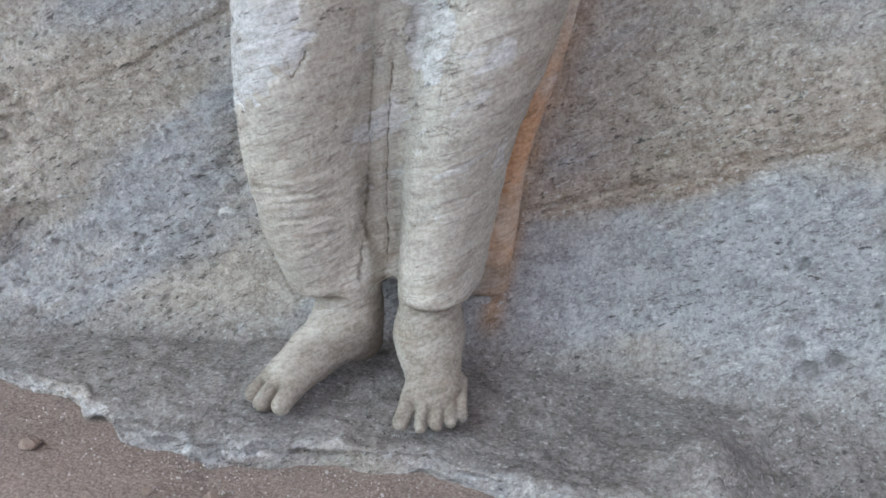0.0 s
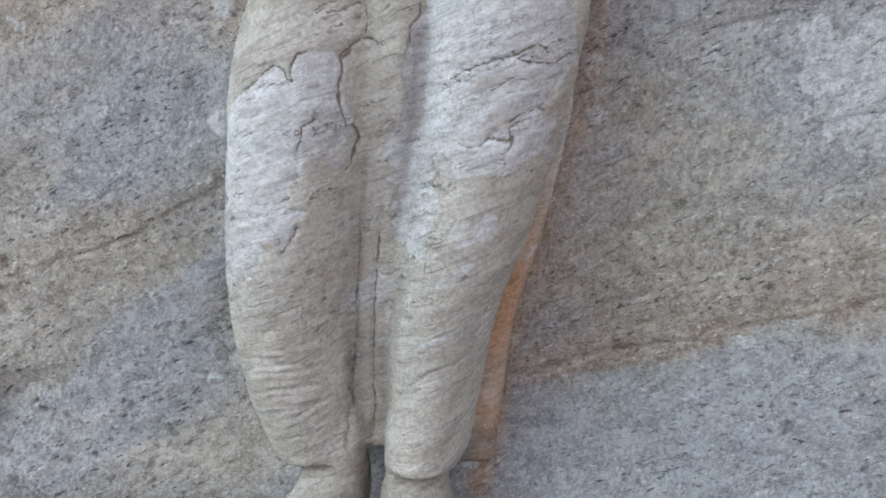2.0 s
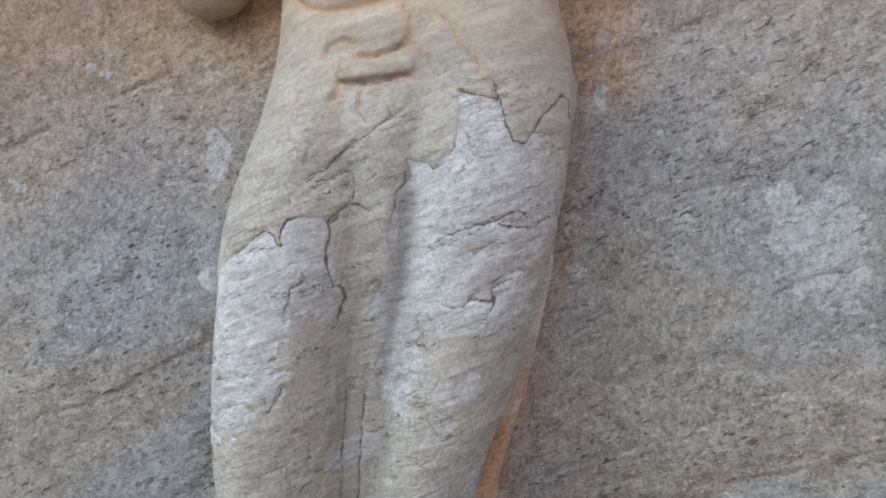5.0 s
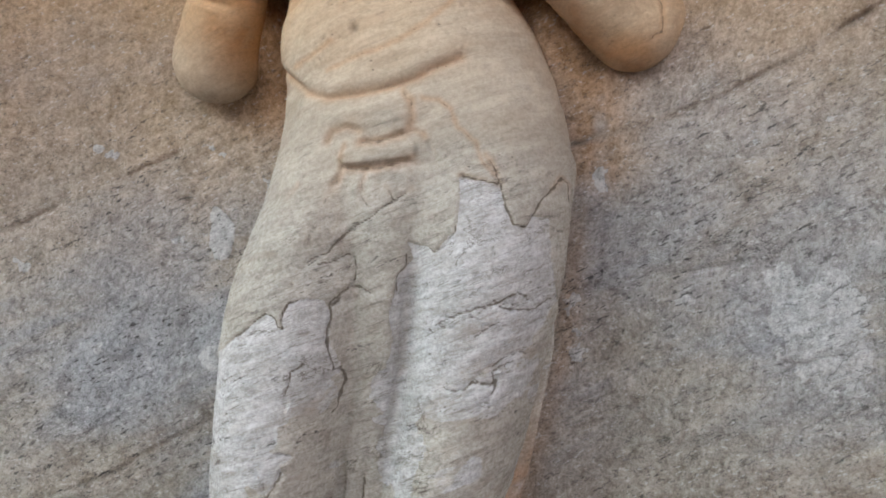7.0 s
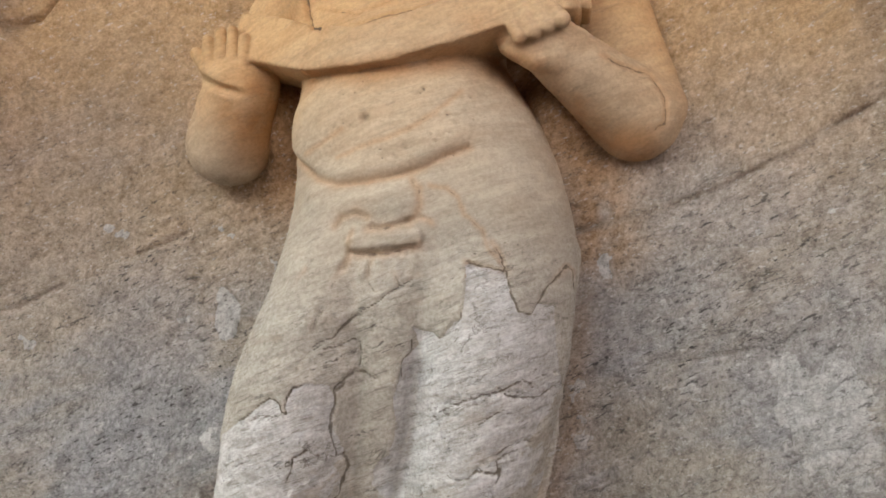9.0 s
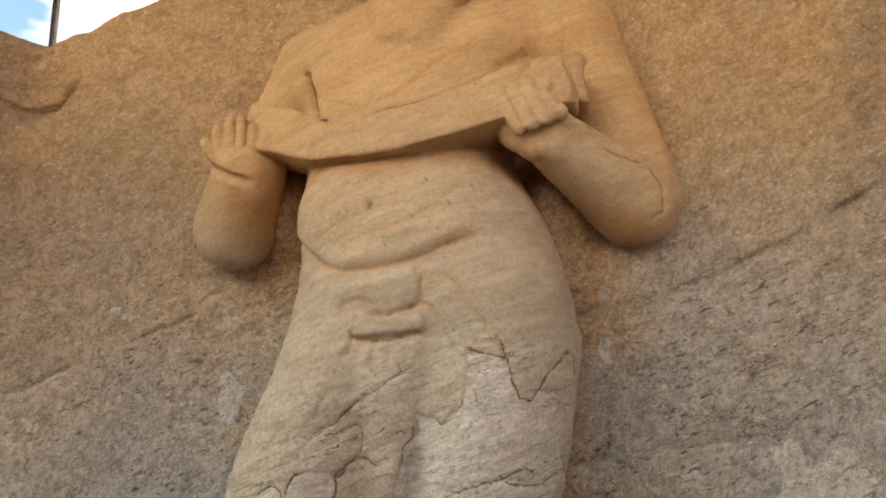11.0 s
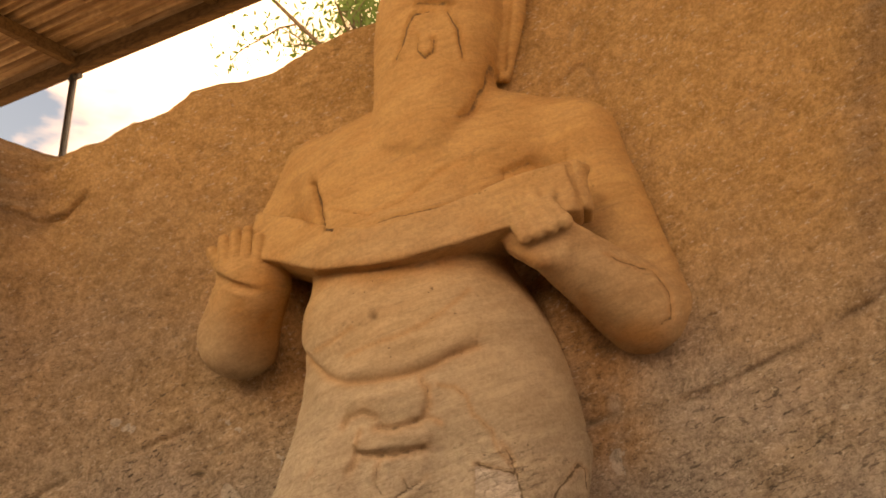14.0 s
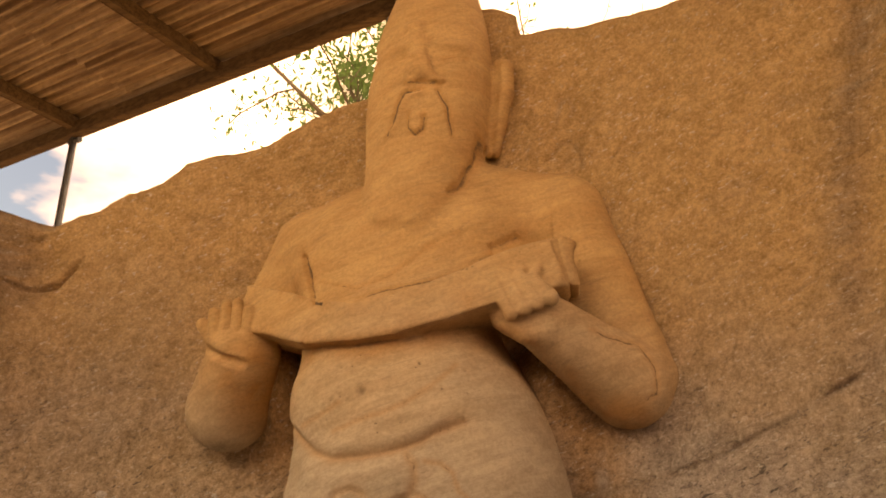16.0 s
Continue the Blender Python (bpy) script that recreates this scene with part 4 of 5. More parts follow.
    cut([(-0.296, 1.198), (-0.227, 1.228), (-0.177, 1.243), (-0.129, 1.255), (-0.093, 1.278), (-0.066, 1.265)], 0.004, 0.006, 0.6)
    cut([(-0.135, 1.243), (-0.057, 1.231), (-0.018, 1.260)], 0.005, 0.006, 0.6)
    cut([(-0.262, 1.051), (-0.217, 1.052), (-0.192, 1.077), (-0.149, 1.062), (-0.155, 1.095), (-0.095, 1.117)], 0.004, 0.005, 0.5)
    cut([(-0.475, 0.865), (-0.492, 0.723), (-0.506, 0.573), (-0.517, 0.416), (-0.519, 0.263)], 0.012, 0.006, 0.55)
    cut([(-0.528, 0.865), (-0.551, 0.647), (-0.565, 0.414), (-0.563, 0.249)], 0.012, 0.008, 0.35)
    cut([(-0.570, 0.423), (-0.579, 0.359), (-0.592, 0.290)], 0.006, 0.008, 0.2)
    cut([(0.091, 2.054), (0.147, 2.046), (0.220, 2.040), (0.252, 1.995), (0.260, 1.951), (0.254, 1.914), (0.224, 1.892)], 0.006, 0.006, 0.45)
    cut([(-0.436, 2.250), (-0.331, 2.296), (-0.219, 2.372), (-0.129, 2.431)], 0.004, 0.006, 0.2)
    cut([(-0.353, 2.829), (-0.410, 2.821), (-0.432, 2.778), (-0.444, 2.720), (-0.465, 2.681)], 0.011, 0.006, 0.6)
    cut([(-0.317, 2.827), (-0.284, 2.771), (-0.274, 2.717), (-0.268, 2.673)], 0.011, 0.006, 0.6)
    cut([(-0.398, 2.752), (-0.395, 2.698), (-0.374, 2.673), (-0.352, 2.690), (-0.349, 2.742)], 0.008, 0.0055, 0.5)
    cut([(-0.393, 2.771), (-0.358, 2.777), (-0.317, 2.764)], 0.005, 0.005, 0.2)
    cut([(-0.193, 2.718), (-0.216, 2.622), (-0.246, 2.550), (-0.278, 2.494)], 0.014, 0.01, 0.4)
    cut([(-0.497, 2.455), (-0.460, 2.408), (-0.405, 2.392), (-0.346, 2.399), (-0.297, 2.417)], 0.002, 0.012, 0.05)
    cut([(-0.464, 2.956), (-0.417, 2.958), (-0.372, 2.928)], 0.007, 0.006, 0.3)
    cut([(-0.294, 2.937), (-0.260, 2.951), (-0.229, 2.950)], 0.007, 0.006, 0.3)
    cut([(-0.553, 1.110), (-0.531, 1.095), (-0.510, 1.101), (-0.508, 1.064), (-0.528, 1.005), (-0.545, 0.991)], 0.005, 0.0045, 0.55)
    cut([(-0.376, 1.273), (-0.376, 1.309), (-0.357, 1.342), (-0.358, 1.373)], 0.005, 0.0045, 0.55)
    cut([(-0.191, 1.175), (-0.159, 1.194), (-0.128, 1.210)], 0.005, 0.0045, 0.55)
    cut([(-0.284, 1.067), (-0.241, 1.048), (-0.216, 1.056), (-0.200, 1.073), (-0.160, 1.063), (-0.145, 1.078), (-0.161, 1.029)], 0.005, 0.0045, 0.55)
    cut([(-0.152, 1.104), (-0.129, 1.120), (-0.075, 1.133)], 0.005, 0.0045, 0.55)
    cut([(-0.557, 1.446), (-0.565, 1.422), (-0.571, 1.379)], 0.005, 0.0045, 0.32)
    cut([(-0.477, 1.366), (-0.476, 1.334), (-0.483, 1.301)], 0.005, 0.0045, 0.55)
    cut([(-0.536, 1.360), (-0.560, 1.355), (-0.601, 1.304), (-0.640, 1.288)], 0.005, 0.0045, 0.32)
    cut([(-0.531, 1.129), (-0.532, 1.162), (-0.522, 1.220), (-0.522, 1.260), (-0.487, 1.293), (-0.456, 1.289), (-0.436, 1.273)], 0.005, 0.0045, 0.55)
    cut([(-0.549, 1.343), (-0.516, 1.352), (-0.477, 1.370)], 0.005, 0.0045, 0.55)
    cut([(-0.732, 0.951), (-0.688, 0.927)], 0.003, 0.006, 0.15)
    cut([(-0.635, 0.871), (-0.647, 0.833), (-0.664, 0.812), (-0.672, 0.852)], 0.005, 0.0045, 0.32)
    cut([(-0.356, 0.737), (-0.346, 0.804), (-0.328, 0.831), (-0.309, 0.790), (-0.284, 0.755), (-0.296, 0.773)], 0.005, 0.0045, 0.32)
    cut([(-0.461, 0.381), (-0.397, 0.463), (-0.331, 0.508), (-0.284, 0.515), (-0.253, 0.541)], 0.005, 0.0045, 0.32)
    cut([(-0.332, 0.692), (-0.312, 0.647), (-0.273, 0.613)], 0.003, 0.006, 0.15)
    cut([(-0.733, 0.466), (-0.671, 0.467), (-0.621, 0.476)], 0.003, 0.006, 0.15)
    cut([(-0.702, 0.408), (-0.652, 0.404), (-0.611, 0.416)], 0.003, 0.006, 0.15)
    cut([(-0.567, 0.884), (-0.553, 0.859), (-0.533, 0.878)], 0.003, 0.006, 0.15)
    cut([(-0.339, 0.582), (-0.323, 0.525), (-0.291, 0.529)], 0.003, 0.006, 0.15)
    cut([(-0.733, 0.558), (-0.690, 0.531), (-0.660, 0.535)], 0.003, 0.006, 0.15)
    # the belly hangs over the knotted sash
    fold = np.array([(-0.72, 1.865), (-0.675, 1.825), (-0.633, 1.791), (-0.594, 1.758), (-0.532, 1.736), (-0.456, 1.738), (-0.387, 1.749), (-0.320, 1.768), (-0.268, 1.798), (-0.217, 1.818)])
    fz = np.interp(x, fold[:, 0], fold[:, 1])
    belly = sstep(x, -0.75, -0.63) * sstep(-0.12 - x, 0.0, 0.16)
    push += 0.017 * belly * np.where(z > fz, np.exp(-np.maximum(z - fz, 0) / 0.11) * sstep(z - fz, -0.001, 0.035), 0) * (z < 2.2)
    d, along = to_line(x, z, fold)
    push -= 0.008 * np.exp(-(d / 0.007) ** 2)
    ochre = np.maximum(ochre, 0.35 * np.exp(-(d / 0.012) ** 2))
    # rolled sash and its loop
    roll = to_line(x, z, [(-0.60, 1.70), (-0.46, 1.685), (-0.36, 1.69)])[0]
    push += 0.012 * sstep(0.055 - roll, 0.0, 0.05)
    bar = to_line(x, z, [(-0.485, 1.592), (-0.339, 1.603)])[0]
    push += 0.012 * sstep(0.024 - bar, 0.0, 0.014)
    for q in range(5):
        pleat = to_line(x, z, [(-0.45 + 0.035 * q, 1.57), (-0.47 + 0.042 * q, 1.49 + 0.012 * q)])[0]
        push += 0.0035 * np.exp(-(pleat / 0.012) ** 2)
    for pts in ([(-0.36, 1.65), (-0.27, 1.60), (-0.22, 1.53)], [(-0.55, 1.64), (-0.60, 1.55), (-0.66, 1.42)], [(-0.50, 1.60), (-0.55, 1.48), (-0.60, 1.36)]):
        push += 0.004 * np.exp(-(to_line(ux, uz, pts)[0] / 0.022) ** 2)
    # drawn folds of the thin cloth on the shins
    sag = np.where(x < -0.5, z + 1.1 * (x + 0.74) ** 2 - 0.25 * (x + 0.74), z + 0.9 * (x + 0.40) ** 2 - 0.3 * (x + 0.4)) + 0.016 * fbm(x, y, z, 7.0, 4, 0.6, seed=97)
    shin = sstep(z, 0.2, 0.35) * sstep(0.95 - z, 0.0, 0.3) * (y < -0.3)
    push += 0.0009 * shin * np.sin(sag * 2 * np.pi / 0.024) * sstep(fbm(x, y, z, 6.0, 3, seed=98), -0.5, 0.5)
    # a turned hem
    hem = (z > 0.20) & (z < 0.36) & (x > -0.82) & (x < -0.24)
    push += 0.003 * hem * sstep(0.268 - z, 0.0, 0.012)
    # face: drooping moustache, tuft under the lip, hollow eyes
    for pts in ([(-0.355, 2.812), (-0.398, 2.806), (-0.418, 2.772), (-0.430, 2.72), (-0.450, 2.69)], [(-0.318, 2.812), (-0.297, 2.765), (-0.287, 2.717), (-0.281, 2.685)]):
        push += 0.009 * np.exp(-(to_line(x, z, pts)[0] / 0.010) ** 2) * (y < -0.25)
    push += 0.010 * sstep(1.0 - ((x + 0.373) / 0.026) ** 2 - ((z - 2.712) / 0.040) ** 2, 0.0, 0.5) * (y < -0.25)
    for cx in (-0.43, -0.268):
        push -= 0.010 * np.exp(-(((x - cx) / 0.045) ** 2 + ((z - 2.965) / 0.020) ** 2)) * (y < -0.25)
        push += 0.007 * np.exp(-(((x - cx) / 0.06) ** 2 + ((z - 2.885) / 0.03) ** 2)) * (y < -0.25)
    push += 0.006 * np.exp(-((z - 3.075) / 0.016) ** 2) * (y < -0.2)
    # pock marks on the band, the belly and the hip
    rng = np.random.RandomState(3)
    pocks = [(-0.42 + 0.5 * q + rng.normal(0, 0.01), 2.15 + 0.17 * q + rng.normal(0, 0.012)) for q in rng.uniform(0, 1, 46)]
    pocks += [(rng.uniform(-0.62, -0.2), rng.uniform(1.78, 2.0)) for _ in range(30)]
    pocks += [(-0.32 + 0.30 * q + rng.normal(0, 0.008), 1.19 + 0.085 * q + rng.normal(0, 0.010)) for q in rng.uniform(0, 1, 40)]
    pocks += [(rng.uniform(-0.35, -0.1) , rng.uniform(0.8, 1.35)) for _ in range(26)]
    pocks += [(rng.uniform(-0.8, -0.55), rng.uniform(0.7, 1.15)) for _ in range(22)]
    pocks += [(rng.uniform(-0.25, -0.02), 1.56 + rng.normal(0, 0.03)) for _ in range(16)]
    for cx, cz in pocks:
        dot = np.exp(-((ux - cx) ** 2 + 2.0 * (uz - cz) ** 2) / rng.uniform(0.003, 0.0065) ** 2)
        push -= 0.006 * dot
        carved = np.maximum(carved, 0.9 * dot)
    # navel, sunk and coloured darker
    dn = np.hypot(x + 0.464, z - 1.893)
    push -= 0.012 * np.exp(-(dn / 0.009) ** 2)
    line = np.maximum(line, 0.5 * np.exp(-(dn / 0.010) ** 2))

    # brown-grey shading between the thighs, painted into the colour
    line = np.maximum(line, 0.22 * np.exp(-(to_line(ux, uz, [(-0.40, 1.45), (-0.46, 1.25), (-0.50, 1.05), (-0.53, 0.85)])[0] / 0.05) ** 2) * sstep(fbm(x, y, z, 9.0, 4, seed=89), -0.7, 0.5))
    # trodden dirt on the feet, painted darker still for the shade there
    line = np.maximum(line, 0.72 * sstep(0.26 - z, 0.0, 0.05) * sstep(fbm(x, y, z, 8.0, 4, seed=88), -1.4, 0.3))

    def region(poly):
        """Signed distance inside a closed outline (x, z)."""
        p = np.array(poly)
        d = to_line(ux, uz, np.vstack([p, p[:1]]))[0]
        odd = np.zeros(len(x), dtype=bool)
        for (x0, z0), (x1, z1) in zip(p, np.roll(p, -1, 0)):
            odd ^= ((z0 > uz) != (z1 > uz)) & (ux < (x1 - x0) * (uz - z0) / (z1 - z0 + 1e-12) + x0)
        return np.where(odd, d, -d)

    flaked_a = region([(-0.92, 1.10), (-0.765, 1.168), (-0.692, 1.218), (-0.663, 1.233), (-0.639, 1.223), (-0.632, 1.20), (-0.621, 1.20), (-0.621, 1.233), (-0.608, 1.255), (-0.571, 1.265),
                       (-0.53, 1.26), (-0.523, 1.21), (-0.534, 1.167), (-0.53, 1.10), (-0.57, 1.02), (-0.63, 0.95), (-0.69, 0.84), (-0.75, 0.74), (-0.92, 0.70)])
    flaked_b = region([(-0.394, 1.24), (-0.375, 1.31), (-0.341, 1.36), (-0.352, 1.397), (-0.308, 1.39), (-0.287, 1.374), (-0.236, 1.420), (-0.226, 1.47), (-0.22, 1.543), (-0.176, 1.538),
                       (-0.126, 1.524), (-0.118, 1.464), (-0.102, 1.431), (-0.075, 1.427), (-0.057, 1.453), (-0.02, 1.45), (-0.01, 1.25), (-0.095, 1.117), (-0.155, 1.095), (-0.19, 1.07), (-0.262, 1.05),
                       (-0.33, 0.98), (-0.36, 0.80), (-0.41, 0.80), (-0.40, 1.1)])
    flaked = np.maximum(flaked_a, flaked_b)
    flaked = flaked + 0.05 * fbm(x, y, z * 1.6, 7.0, 4, 0.6, seed=94) * sstep(1.18 - z, 0.0, 0.15)
    pale = 0.80 * sstep(flaked, -0.006, 0.006) - 0.25 * sstep(z, 1.5, 1.7)
    streak = fbm(x * 0.8 - z * 0.3, y, z * 2.2 - x * 0.6, 5.0, 4, 0.6, seed=99)
    pale = pale * (0.96 + 0.10 * streak) + 0.62 * sstep(streak, 0.0, 0.6) * sstep(1.35 - z, 0.0, 0.3) * sstep(z, 0.25, 0.6)
    push -= 0.0045 * sstep(flaked, -0.003, 0.004)
    # ochre earth on the free cloth edge, behind the shins and inside the bent arm
    blot = 0.45 + 0.55 * sstep(fbm(x, y, z, 9.0, 4, seed=92), -0.7, 0.3)
    ochre = np.maximum(ochre, 0.9 * blot * sstep(x, -0.32, -0.26) * sstep(-0.24 - y, 0.03, -0.02) * sstep(1.05 - z, 0.0, 0.4))
    ochre = np.maximum(ochre, 0.45 * blot * sstep(np.abs(x + 0.5), 0.14, 0.06) * sstep(y, -0.36, -0.26) * sstep(0.35 - z, 0.0, 0.1))
    # inside the arms and under the band the ochre also paints warm shade
    ochre = np.maximum(ochre, 0.95 * blot * np.exp(-(((x + 0.82) / 0.095) ** 2 + ((z - 1.97) / 0.14) ** 2)))
    ochre = np.maximum(ochre, 0.75 * blot * np.exp(-(to_line(x, z, [(-0.20, 2.10), (-0.12, 2.03), (0.02, 1.95), (0.10, 1.87), (0.20, 1.86)])[0] / 0.045) ** 2))
    ochre = np.maximum(ochre, 0.6 * blot * np.exp(-(to_line(x, z, [(-0.62, 2.02), (-0.45, 2.005), (-0.30, 2.04), (-0.18, 2.09)])[0] / 0.03) ** 2))
    rough = 0.0035 * fbm(x, y, z, 9.0, 4, 0.55, seed=91) + 0.0015 * sstep(1.6 - z, 0.0, 0.5) * fbm(x * 0.7 - 0.3 * z, y, z * 2.4 - 0.7 * x, 14.0, 3, 0.6, seed=93)
    verts = verts + vn * (rough + push * front)[:, None]
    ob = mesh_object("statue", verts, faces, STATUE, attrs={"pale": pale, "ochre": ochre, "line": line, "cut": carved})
    tagged(ob, "weathered cream stone relief statue in long cloth on a ledge", "statue")


build_statue()


def build_sky_block():
    """A plain unseen wall, added behind the path to close it and block low sky light."""
    bm = bmesh.new()
    bmesh.ops.create_cube(bm, size=1)
    bm.transform(Matrix.Translation((0, -5.6, 1.25)) @ Matrix.Diagonal((16, 0.35, 3.5, 1)))
    bmesh.ops.bevel(bm, geom=bm.edges, offset=0.03, segments=2, affect="EDGES")
    me = bpy.data.meshes.new("wall_sky_block")
    bm.to_mesh(me)
    bm.free()
    me.materials.append(STONE)
    tagged(new("wall_sky_block", me), "plain unseen brown wall added to block low sky light", "wall", kind="structure")


build_sky_block()


def build_ridge_block():
    """The broken block that stands on the ridge beside the statue's head."""
    bm = bmesh.new()
    bmesh.ops.create_cube(bm, size=1)
    bmesh.ops.subdivide_edges(bm, edges=bm.edges, cuts=9, use_grid_fill=True)
    for v in bm.verts:
        p = v.co.copy()
        v.co = Vector((-0.17 + 0.19 * p.x * (1 - 0.18 * (p.z + 0.5)), 0.0 + 0.26 * p.y, 3.19 + 0.22 * p.z))
        if p.z > 0.2:
            v.co.z -= 0.10 * max(0.0, p.x - 0.1)
        n = noise.noise_vector(v.co * 9) * 0.010 + noise.noise_vector(v.co * 30) * 0.004
        v.co += n
    for f in bm.faces:
        f.smooth = True
    me = bpy.data.meshes.new("boulder")
    bm.to_mesh(me)
    bm.free()
    me.materials.append(ROCK)
    tagged(new("boulder", me), "broken brown rock block standing on the ridge behind the head", "boulder")


build_ridge_block()


# ---- the shelter roof with its posts ----
ALONG, OUT = Vector((0.931, -0.366, 0)), Vector((0.366, 0.931, 0))
EAVE = Vector((-1.05, 1.95, 5.0))


def roof_point(s, n, z=0.0):
    p = EAVE + ALONG * s + OUT * n
    return Vector((p.x, p.y, p.z + z))


def beam(a, b, w, h):
    """A straight bar of square section from a to b, with slightly broken edges."""
    bm = bmesh.new()
    bmesh.ops.create_cube(bm, size=1)
    d = b - a
    m = Matrix.Translation((a + b) / 2) @ d.to_track_quat("X", "Z").to_matrix().to_4x4() @ Matrix.Diagonal((d.length, w, h, 1))
    bm.transform(m)
    bmesh.ops.bevel(bm, geom=bm.edges, offset=min(w, h) * 0.12, segments=1, affect="EDGES")
    return bm


def tube(a, b, r, sides=14):
    bm = bmesh.new()
    d = b - a
    bmesh.ops.create_cone(bm, cap_ends=True, segments=sides, radius1=r, radius2=r, depth=d.length)
    bm.transform(Matrix.Translation((a + b) / 2) @ d.to_track_quat("Z", "Y").to_matrix().to_4x4())
    for f in bm.faces:
        f.smooth = len(f.verts) == 4
    return bm


def build_roof():
    roof = new("shelter_roof")
    roof.location = (0, 0, 0)
    tagged(roof, "rusty brown corrugated iron shelter roof on rafters and steel posts", "roof")
    # one sheet: waves run along the eave
    length, width, pitch = 2.5, 0.80, 0.076
    nu, nv = 4, 84
    u, v = np.meshgrid(np.linspace(0, length, nu), np.linspace(0, width, nv), indexing="ij")
    h = 0.020 * np.sin(v / pitch * 2 * np.pi)
    verts, faces = [], []
    for lift in (0.0, 0.003):
        base = len(verts) and nu * nv
        p = np.array(roof_point(0, 0)) * 0 + u[..., None] * np.array(ALONG) - v[..., None] * np.array(OUT)
        p[..., 2] += h + lift
        verts.append(p.reshape(-1, 3))
        i = np.arange(nu * nv).reshape(nu, nv) + base
        q = np.stack([i[:-1, :-1], i[1:, :-1], i[1:, 1:], i[:-1, 1:]], -1).reshape(-1, 4)
        faces.append(q if lift else q[:, ::-1])
    sheet = mesh_object("corrugated_sheet", np.concatenate(verts), np.concatenate(faces), RUST, parent=roof)
    first = True
    for c in range(6):
        # the last rows reach unseen over the front, added to block sky light
        for r in range(8):
            ob = sheet if first else new("corrugated_sheet", sheet.data)
            first = False
            ob.parent = roof
            ob.location = roof_point(-7.4 + 2.42 * c, 0.06 - 0.745 * r, 0.13 + 0.006 * (r % 2) + 0.004 * (c % 2))
    for s in (-7.2, -5.15, -3.30, -1.62, 0.06, 1.75, 3.45, 5.1, 6.8):
        part("rafter", beam(roof_point(s, 0.0, 0.065), roof_point(s, -5.9, 0.065), 0.07, 0.09), TIMBER, roof)
    part("eave_beam", beam(roof_point(-7.4, 0.02, 0.02), roof_point(7.0, 0.02, 0.02), 0.09, 0.14), TIMBER, roof)
    part("eave_beam", beam(roof_point(-7.4, -5.9, 0.02), roof_point(7.0, -5.9, 0.02), 0.09, 0.14), TIMBER, roof)
    for s in (-3.334, 0.0):
        top = roof_point(s, 0.03, -0.02)
        post = part("post", tube(Vector((top.x, top.y, 1.2)), top, 0.030), STEEL, roof, "grey steel tube post")
        part("clamp", tube(top + ALONG * -0.05 + Vector((0, 0, -0.06)), top + ALONG * 0.09 + Vector((0, 0, -0.06)), 0.024, 10), STEEL, post)
    for s in (-6.5, 6.5):
        top = roof_point(s, -5.88, -0.02)
        part("post", tube(Vector((top.x, top.y, -0.3)), top, 0.030), STEEL, roof, "grey steel tube post")


build_roof()


# ---- the tree behind the ridge ----
def build_tree():
    rng = random.Random(4)
    tree = new("tree")
    tree.location = (-1.7, 6.2, 1.7)
    tagged(tree, "thin-leaved green tree with bare twigs behind the ridge", "tree")
    bm = bmesh.new()
    tips = []

    def limb(a, d, length, r, depth, wander=0.2):
        p, q = a, d.normalized()
        for i in range(5):
            n = (q + Vector((rng.uniform(-1, 1), rng.uniform(-1, 1), rng.uniform(-0.7, 0.9))) * wander).normalized()
            e = p + n * length / 5
            r2 = r * 0.86
            ring = bmesh.ops.create_cone(bm, cap_ends=True, segments=6, radius1=r, radius2=r2, depth=(e - p).length * 1.05)
            bmesh.ops.transform(bm, matrix=Matrix.Translation((p + e) / 2) @ (e - p).to_track_quat("Z", "Y").to_matrix().to_4x4(), verts=ring["verts"])
            p, q, r = e, n, r2
            if depth > 0 and i > 0:
                side = (q * 0.8 + Vector((rng.uniform(-1, 1), rng.uniform(-1, 1), rng.uniform(-0.5, 0.9)))).normalized()
                limb(p, side, length * rng.uniform(0.35, 0.6), r * 0.55, depth - 1, 0.3)
            if depth <= 1 and i > 1:
                tips.append(p.copy())
        tips.append(p.copy())

    limb(Vector((0, 0, 0)), Vector((0, 0.02, 1)), 4.2, 0.12, 0, 0.03)
    crotch = Vector((0, 0.05, 4.1))
    for d, length in (((-1.0, 0, 0.75), 1.9), ((-0.7, 0.2, 1.2), 2.3), ((-1.25, -0.2, 0.85), 2.5), ((-0.3, 0.1, 1.2), 2.2), ((-0.95, 0.4, 1.0), 2.4), ((0.9, 0, 1.0), 2.75)):
        limb(crotch, Vector(d), length, 0.05, 2, 0.16)
    part("trunk", bm, BARK, tree)
    verts, faces = [], []
    for p in tips:
        if p.z < 4.6 or p.x > 0.9 and p.z < 6.0:
            continue
        thin = 0.3 if p.x < -1.75 else 0.12 if p.x > 0.4 else 1.0
        for _ in range(int(11 * thin)):
            c = p + Vector((rng.gauss(0, 0.13), rng.gauss(0, 0.13), rng.gauss(0, 0.10)))
            rot = Euler([rng.uniform(0, 6.28) for _ in range(3)]).to_matrix()
            size = rng.uniform(0.022, 0.044)
            k = len(verts)
            for q in ((-1.4, 0, 0), (-0.4, -0.5, 0.12), (0.6, -0.45, 0.1), (1.5, 0, -0.1), (0.6, 0.45, 0.1), (-0.4, 0.5, 0.12)):
                verts.append(c + rot @ Vector(q) * size)
            faces.append([k + j for j in range(6)])
    mesh_object("crown", [tuple(v) for v in verts], faces, LEAF, False, tree, "small bright green leaves")


build_tree()


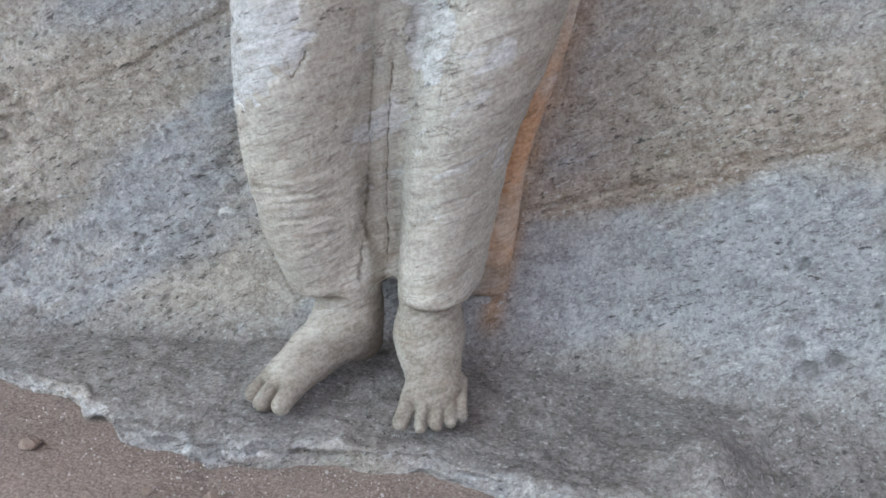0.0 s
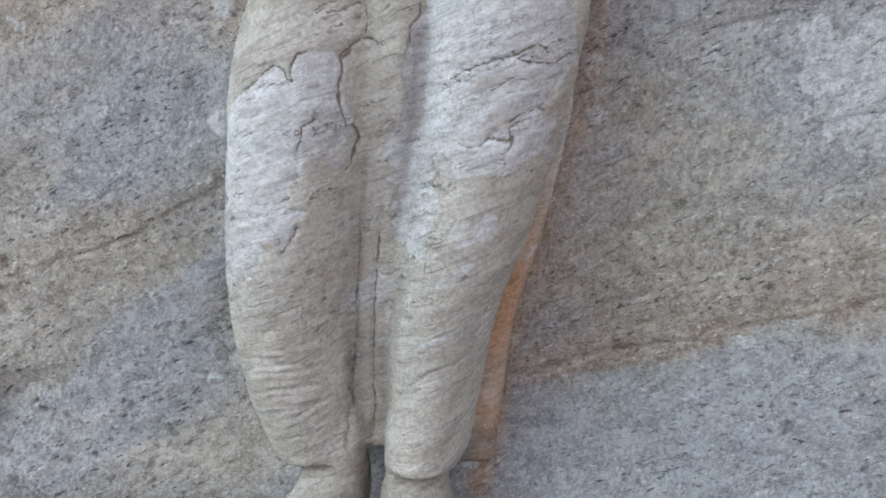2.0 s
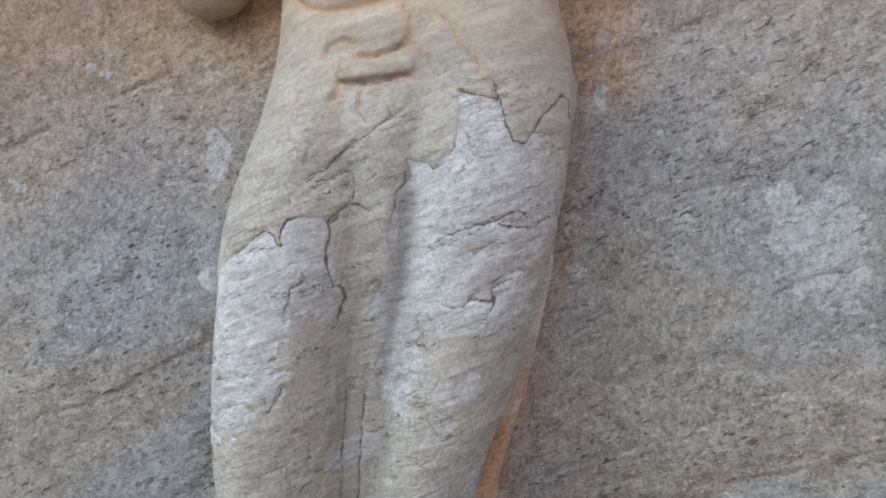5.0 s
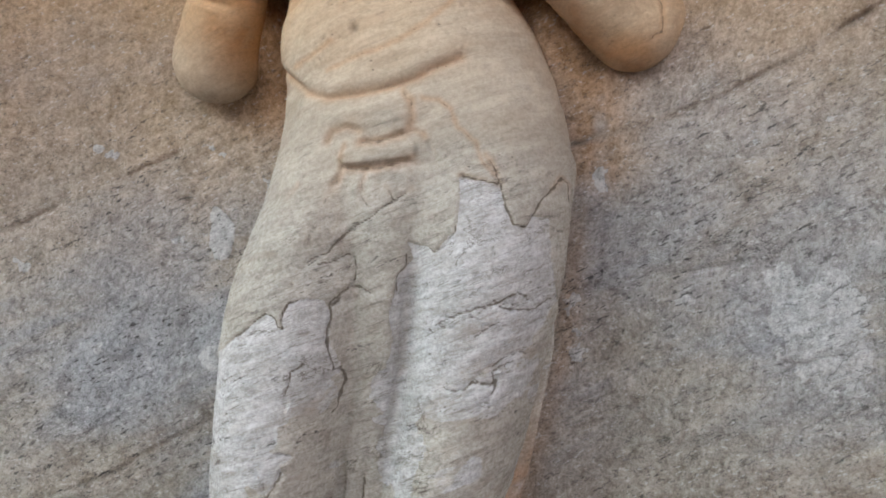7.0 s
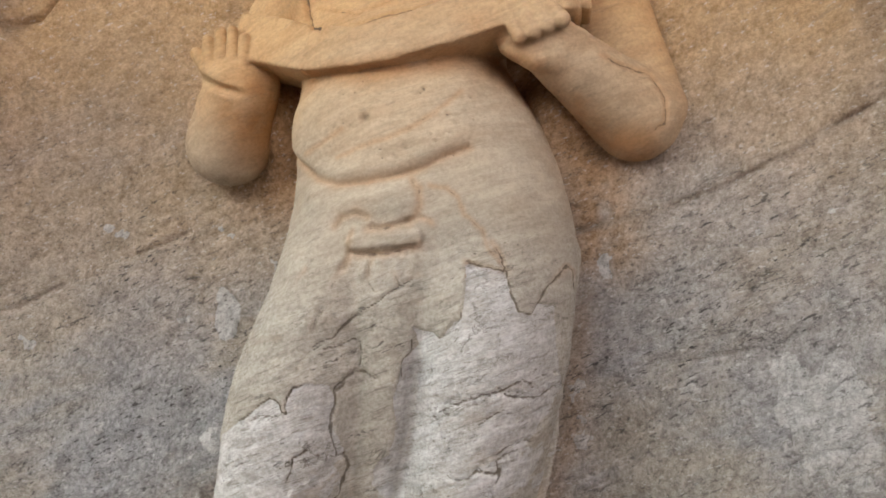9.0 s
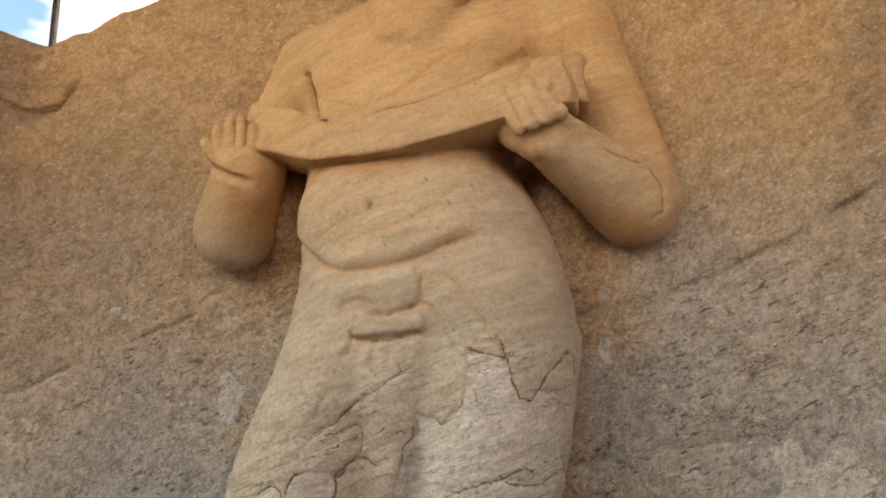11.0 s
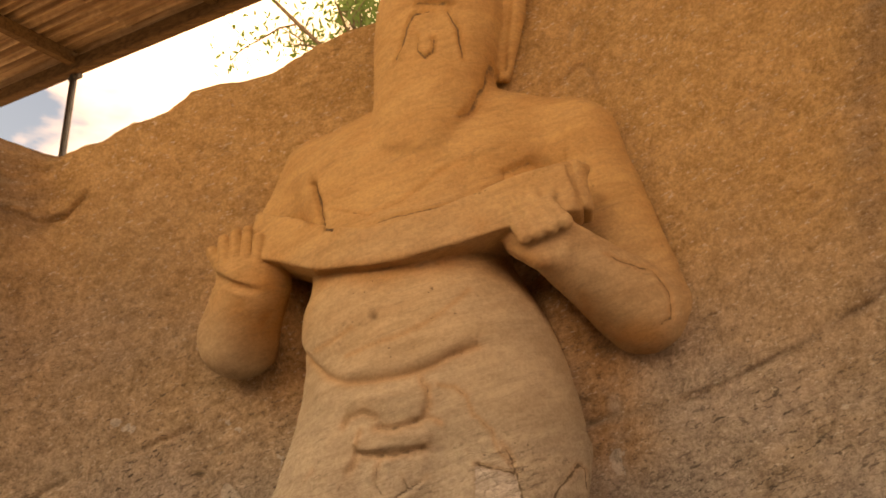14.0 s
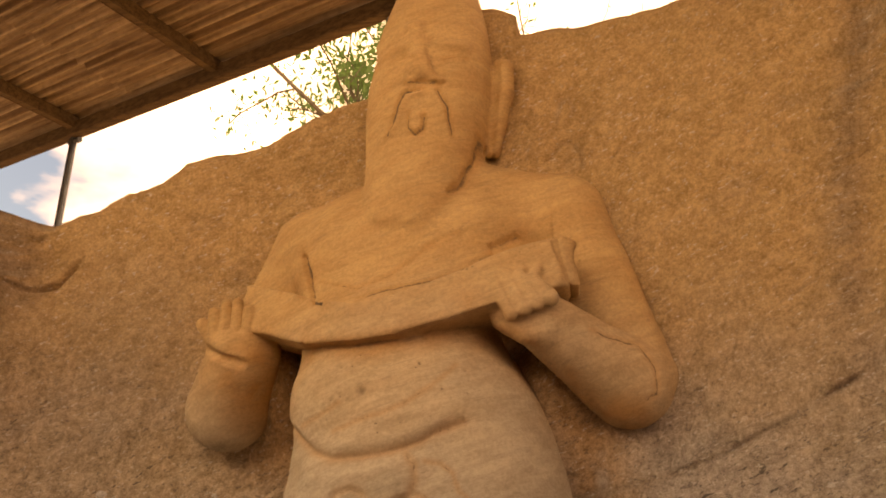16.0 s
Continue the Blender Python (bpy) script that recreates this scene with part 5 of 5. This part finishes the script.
# ---- grit, clods and loose stones on the ground ----
def pebble_mesh(seed, squash=0.6):
    rng = random.Random(seed)
    bm = bmesh.new()
    bmesh.ops.create_icosphere(bm, subdivisions=2, radius=1)
    off = Vector((rng.uniform(0, 50), rng.uniform(0, 50), rng.uniform(0, 50)))
    for v in bm.verts:
        v.co = v.co * (1 + 0.35 * noise.noise(v.co * 1.3 + off) + 0.12 * noise.noise(v.co * 4 + off))
        v.co.z *= squash
    me = bpy.data.meshes.new("stone")
    bm.to_mesh(me)
    bm.free()
    return me


def build_stones():
    """Clods that can be told apart, and the grit as one mass."""
    for i, (x, y, size, label) in enumerate(((-0.62, -0.98, 0.040, "brown earth clod on the sandy ground"), (-0.80, -0.93, 0.020, "small brown stone beside the ledge"), (-0.70, -0.92, 0.016, "small brown stone beside the ledge"),
                                             (-0.50, -0.90, 0.024, "small brown stone beside the ledge"), (-1.30, -0.86, 0.022, "brown earth clod against the ledge"), (-0.95, -0.94, 0.014, "small brown stone beside the ledge"))):
        me = pebble_mesh(100 + i)
        me.materials.append(STONE)
        ob = new("stone", me)
        g = -0.095 + 0.05 * float(sstep(np.array(x), -0.6, -1.6))
        ob.matrix_world = pose(x, y, g + size * 0.2, 0, 0, 50 * i) @ Matrix.Diagonal((size, size, size, 1))
        tagged(ob, label, "stone", group="loose stones on the ground")
    rng = random.Random(8)
    verts, faces = [], []
    small = bmesh.new()
    bmesh.ops.create_icosphere(small, subdivisions=1, radius=1)
    pv = [v.co.copy() for v in small.verts]
    pf = [[v.index for v in f.verts] for f in small.faces]
    small.free()
    for _ in range(600):
        x = rng.gauss(-0.65, 0.5)
        y = np.interp(x, LIP[:, 0], LIP[:, 1]) - 0.03 - abs(rng.gauss(0, 0.12))
        size = rng.uniform(0.0012, 0.0034) * (1.8 if rng.random() < 0.08 else 1)
        z = -0.098 + 0.05 * float(sstep(np.array(x), -0.6, -1.6)) - 0.05 * float(sstep(np.array(x), 0.0, 0.9)) + 0.012
        rot = Euler([rng.uniform(0, 6.28) for _ in range(3)]).to_matrix()
        k = len(verts)
        verts += [tuple(Vector((x, y, z)) + rot @ Vector((p.x * 1.3, p.y, p.z * 0.7)) * size) for p in pv]
        faces += [[k + j for j in f] for f in pf]
    tagged(mesh_object("grit", verts, faces, GRIT), "pale grit scattered on the brown sandy ground", "grit", kind="stuff")


build_stones()
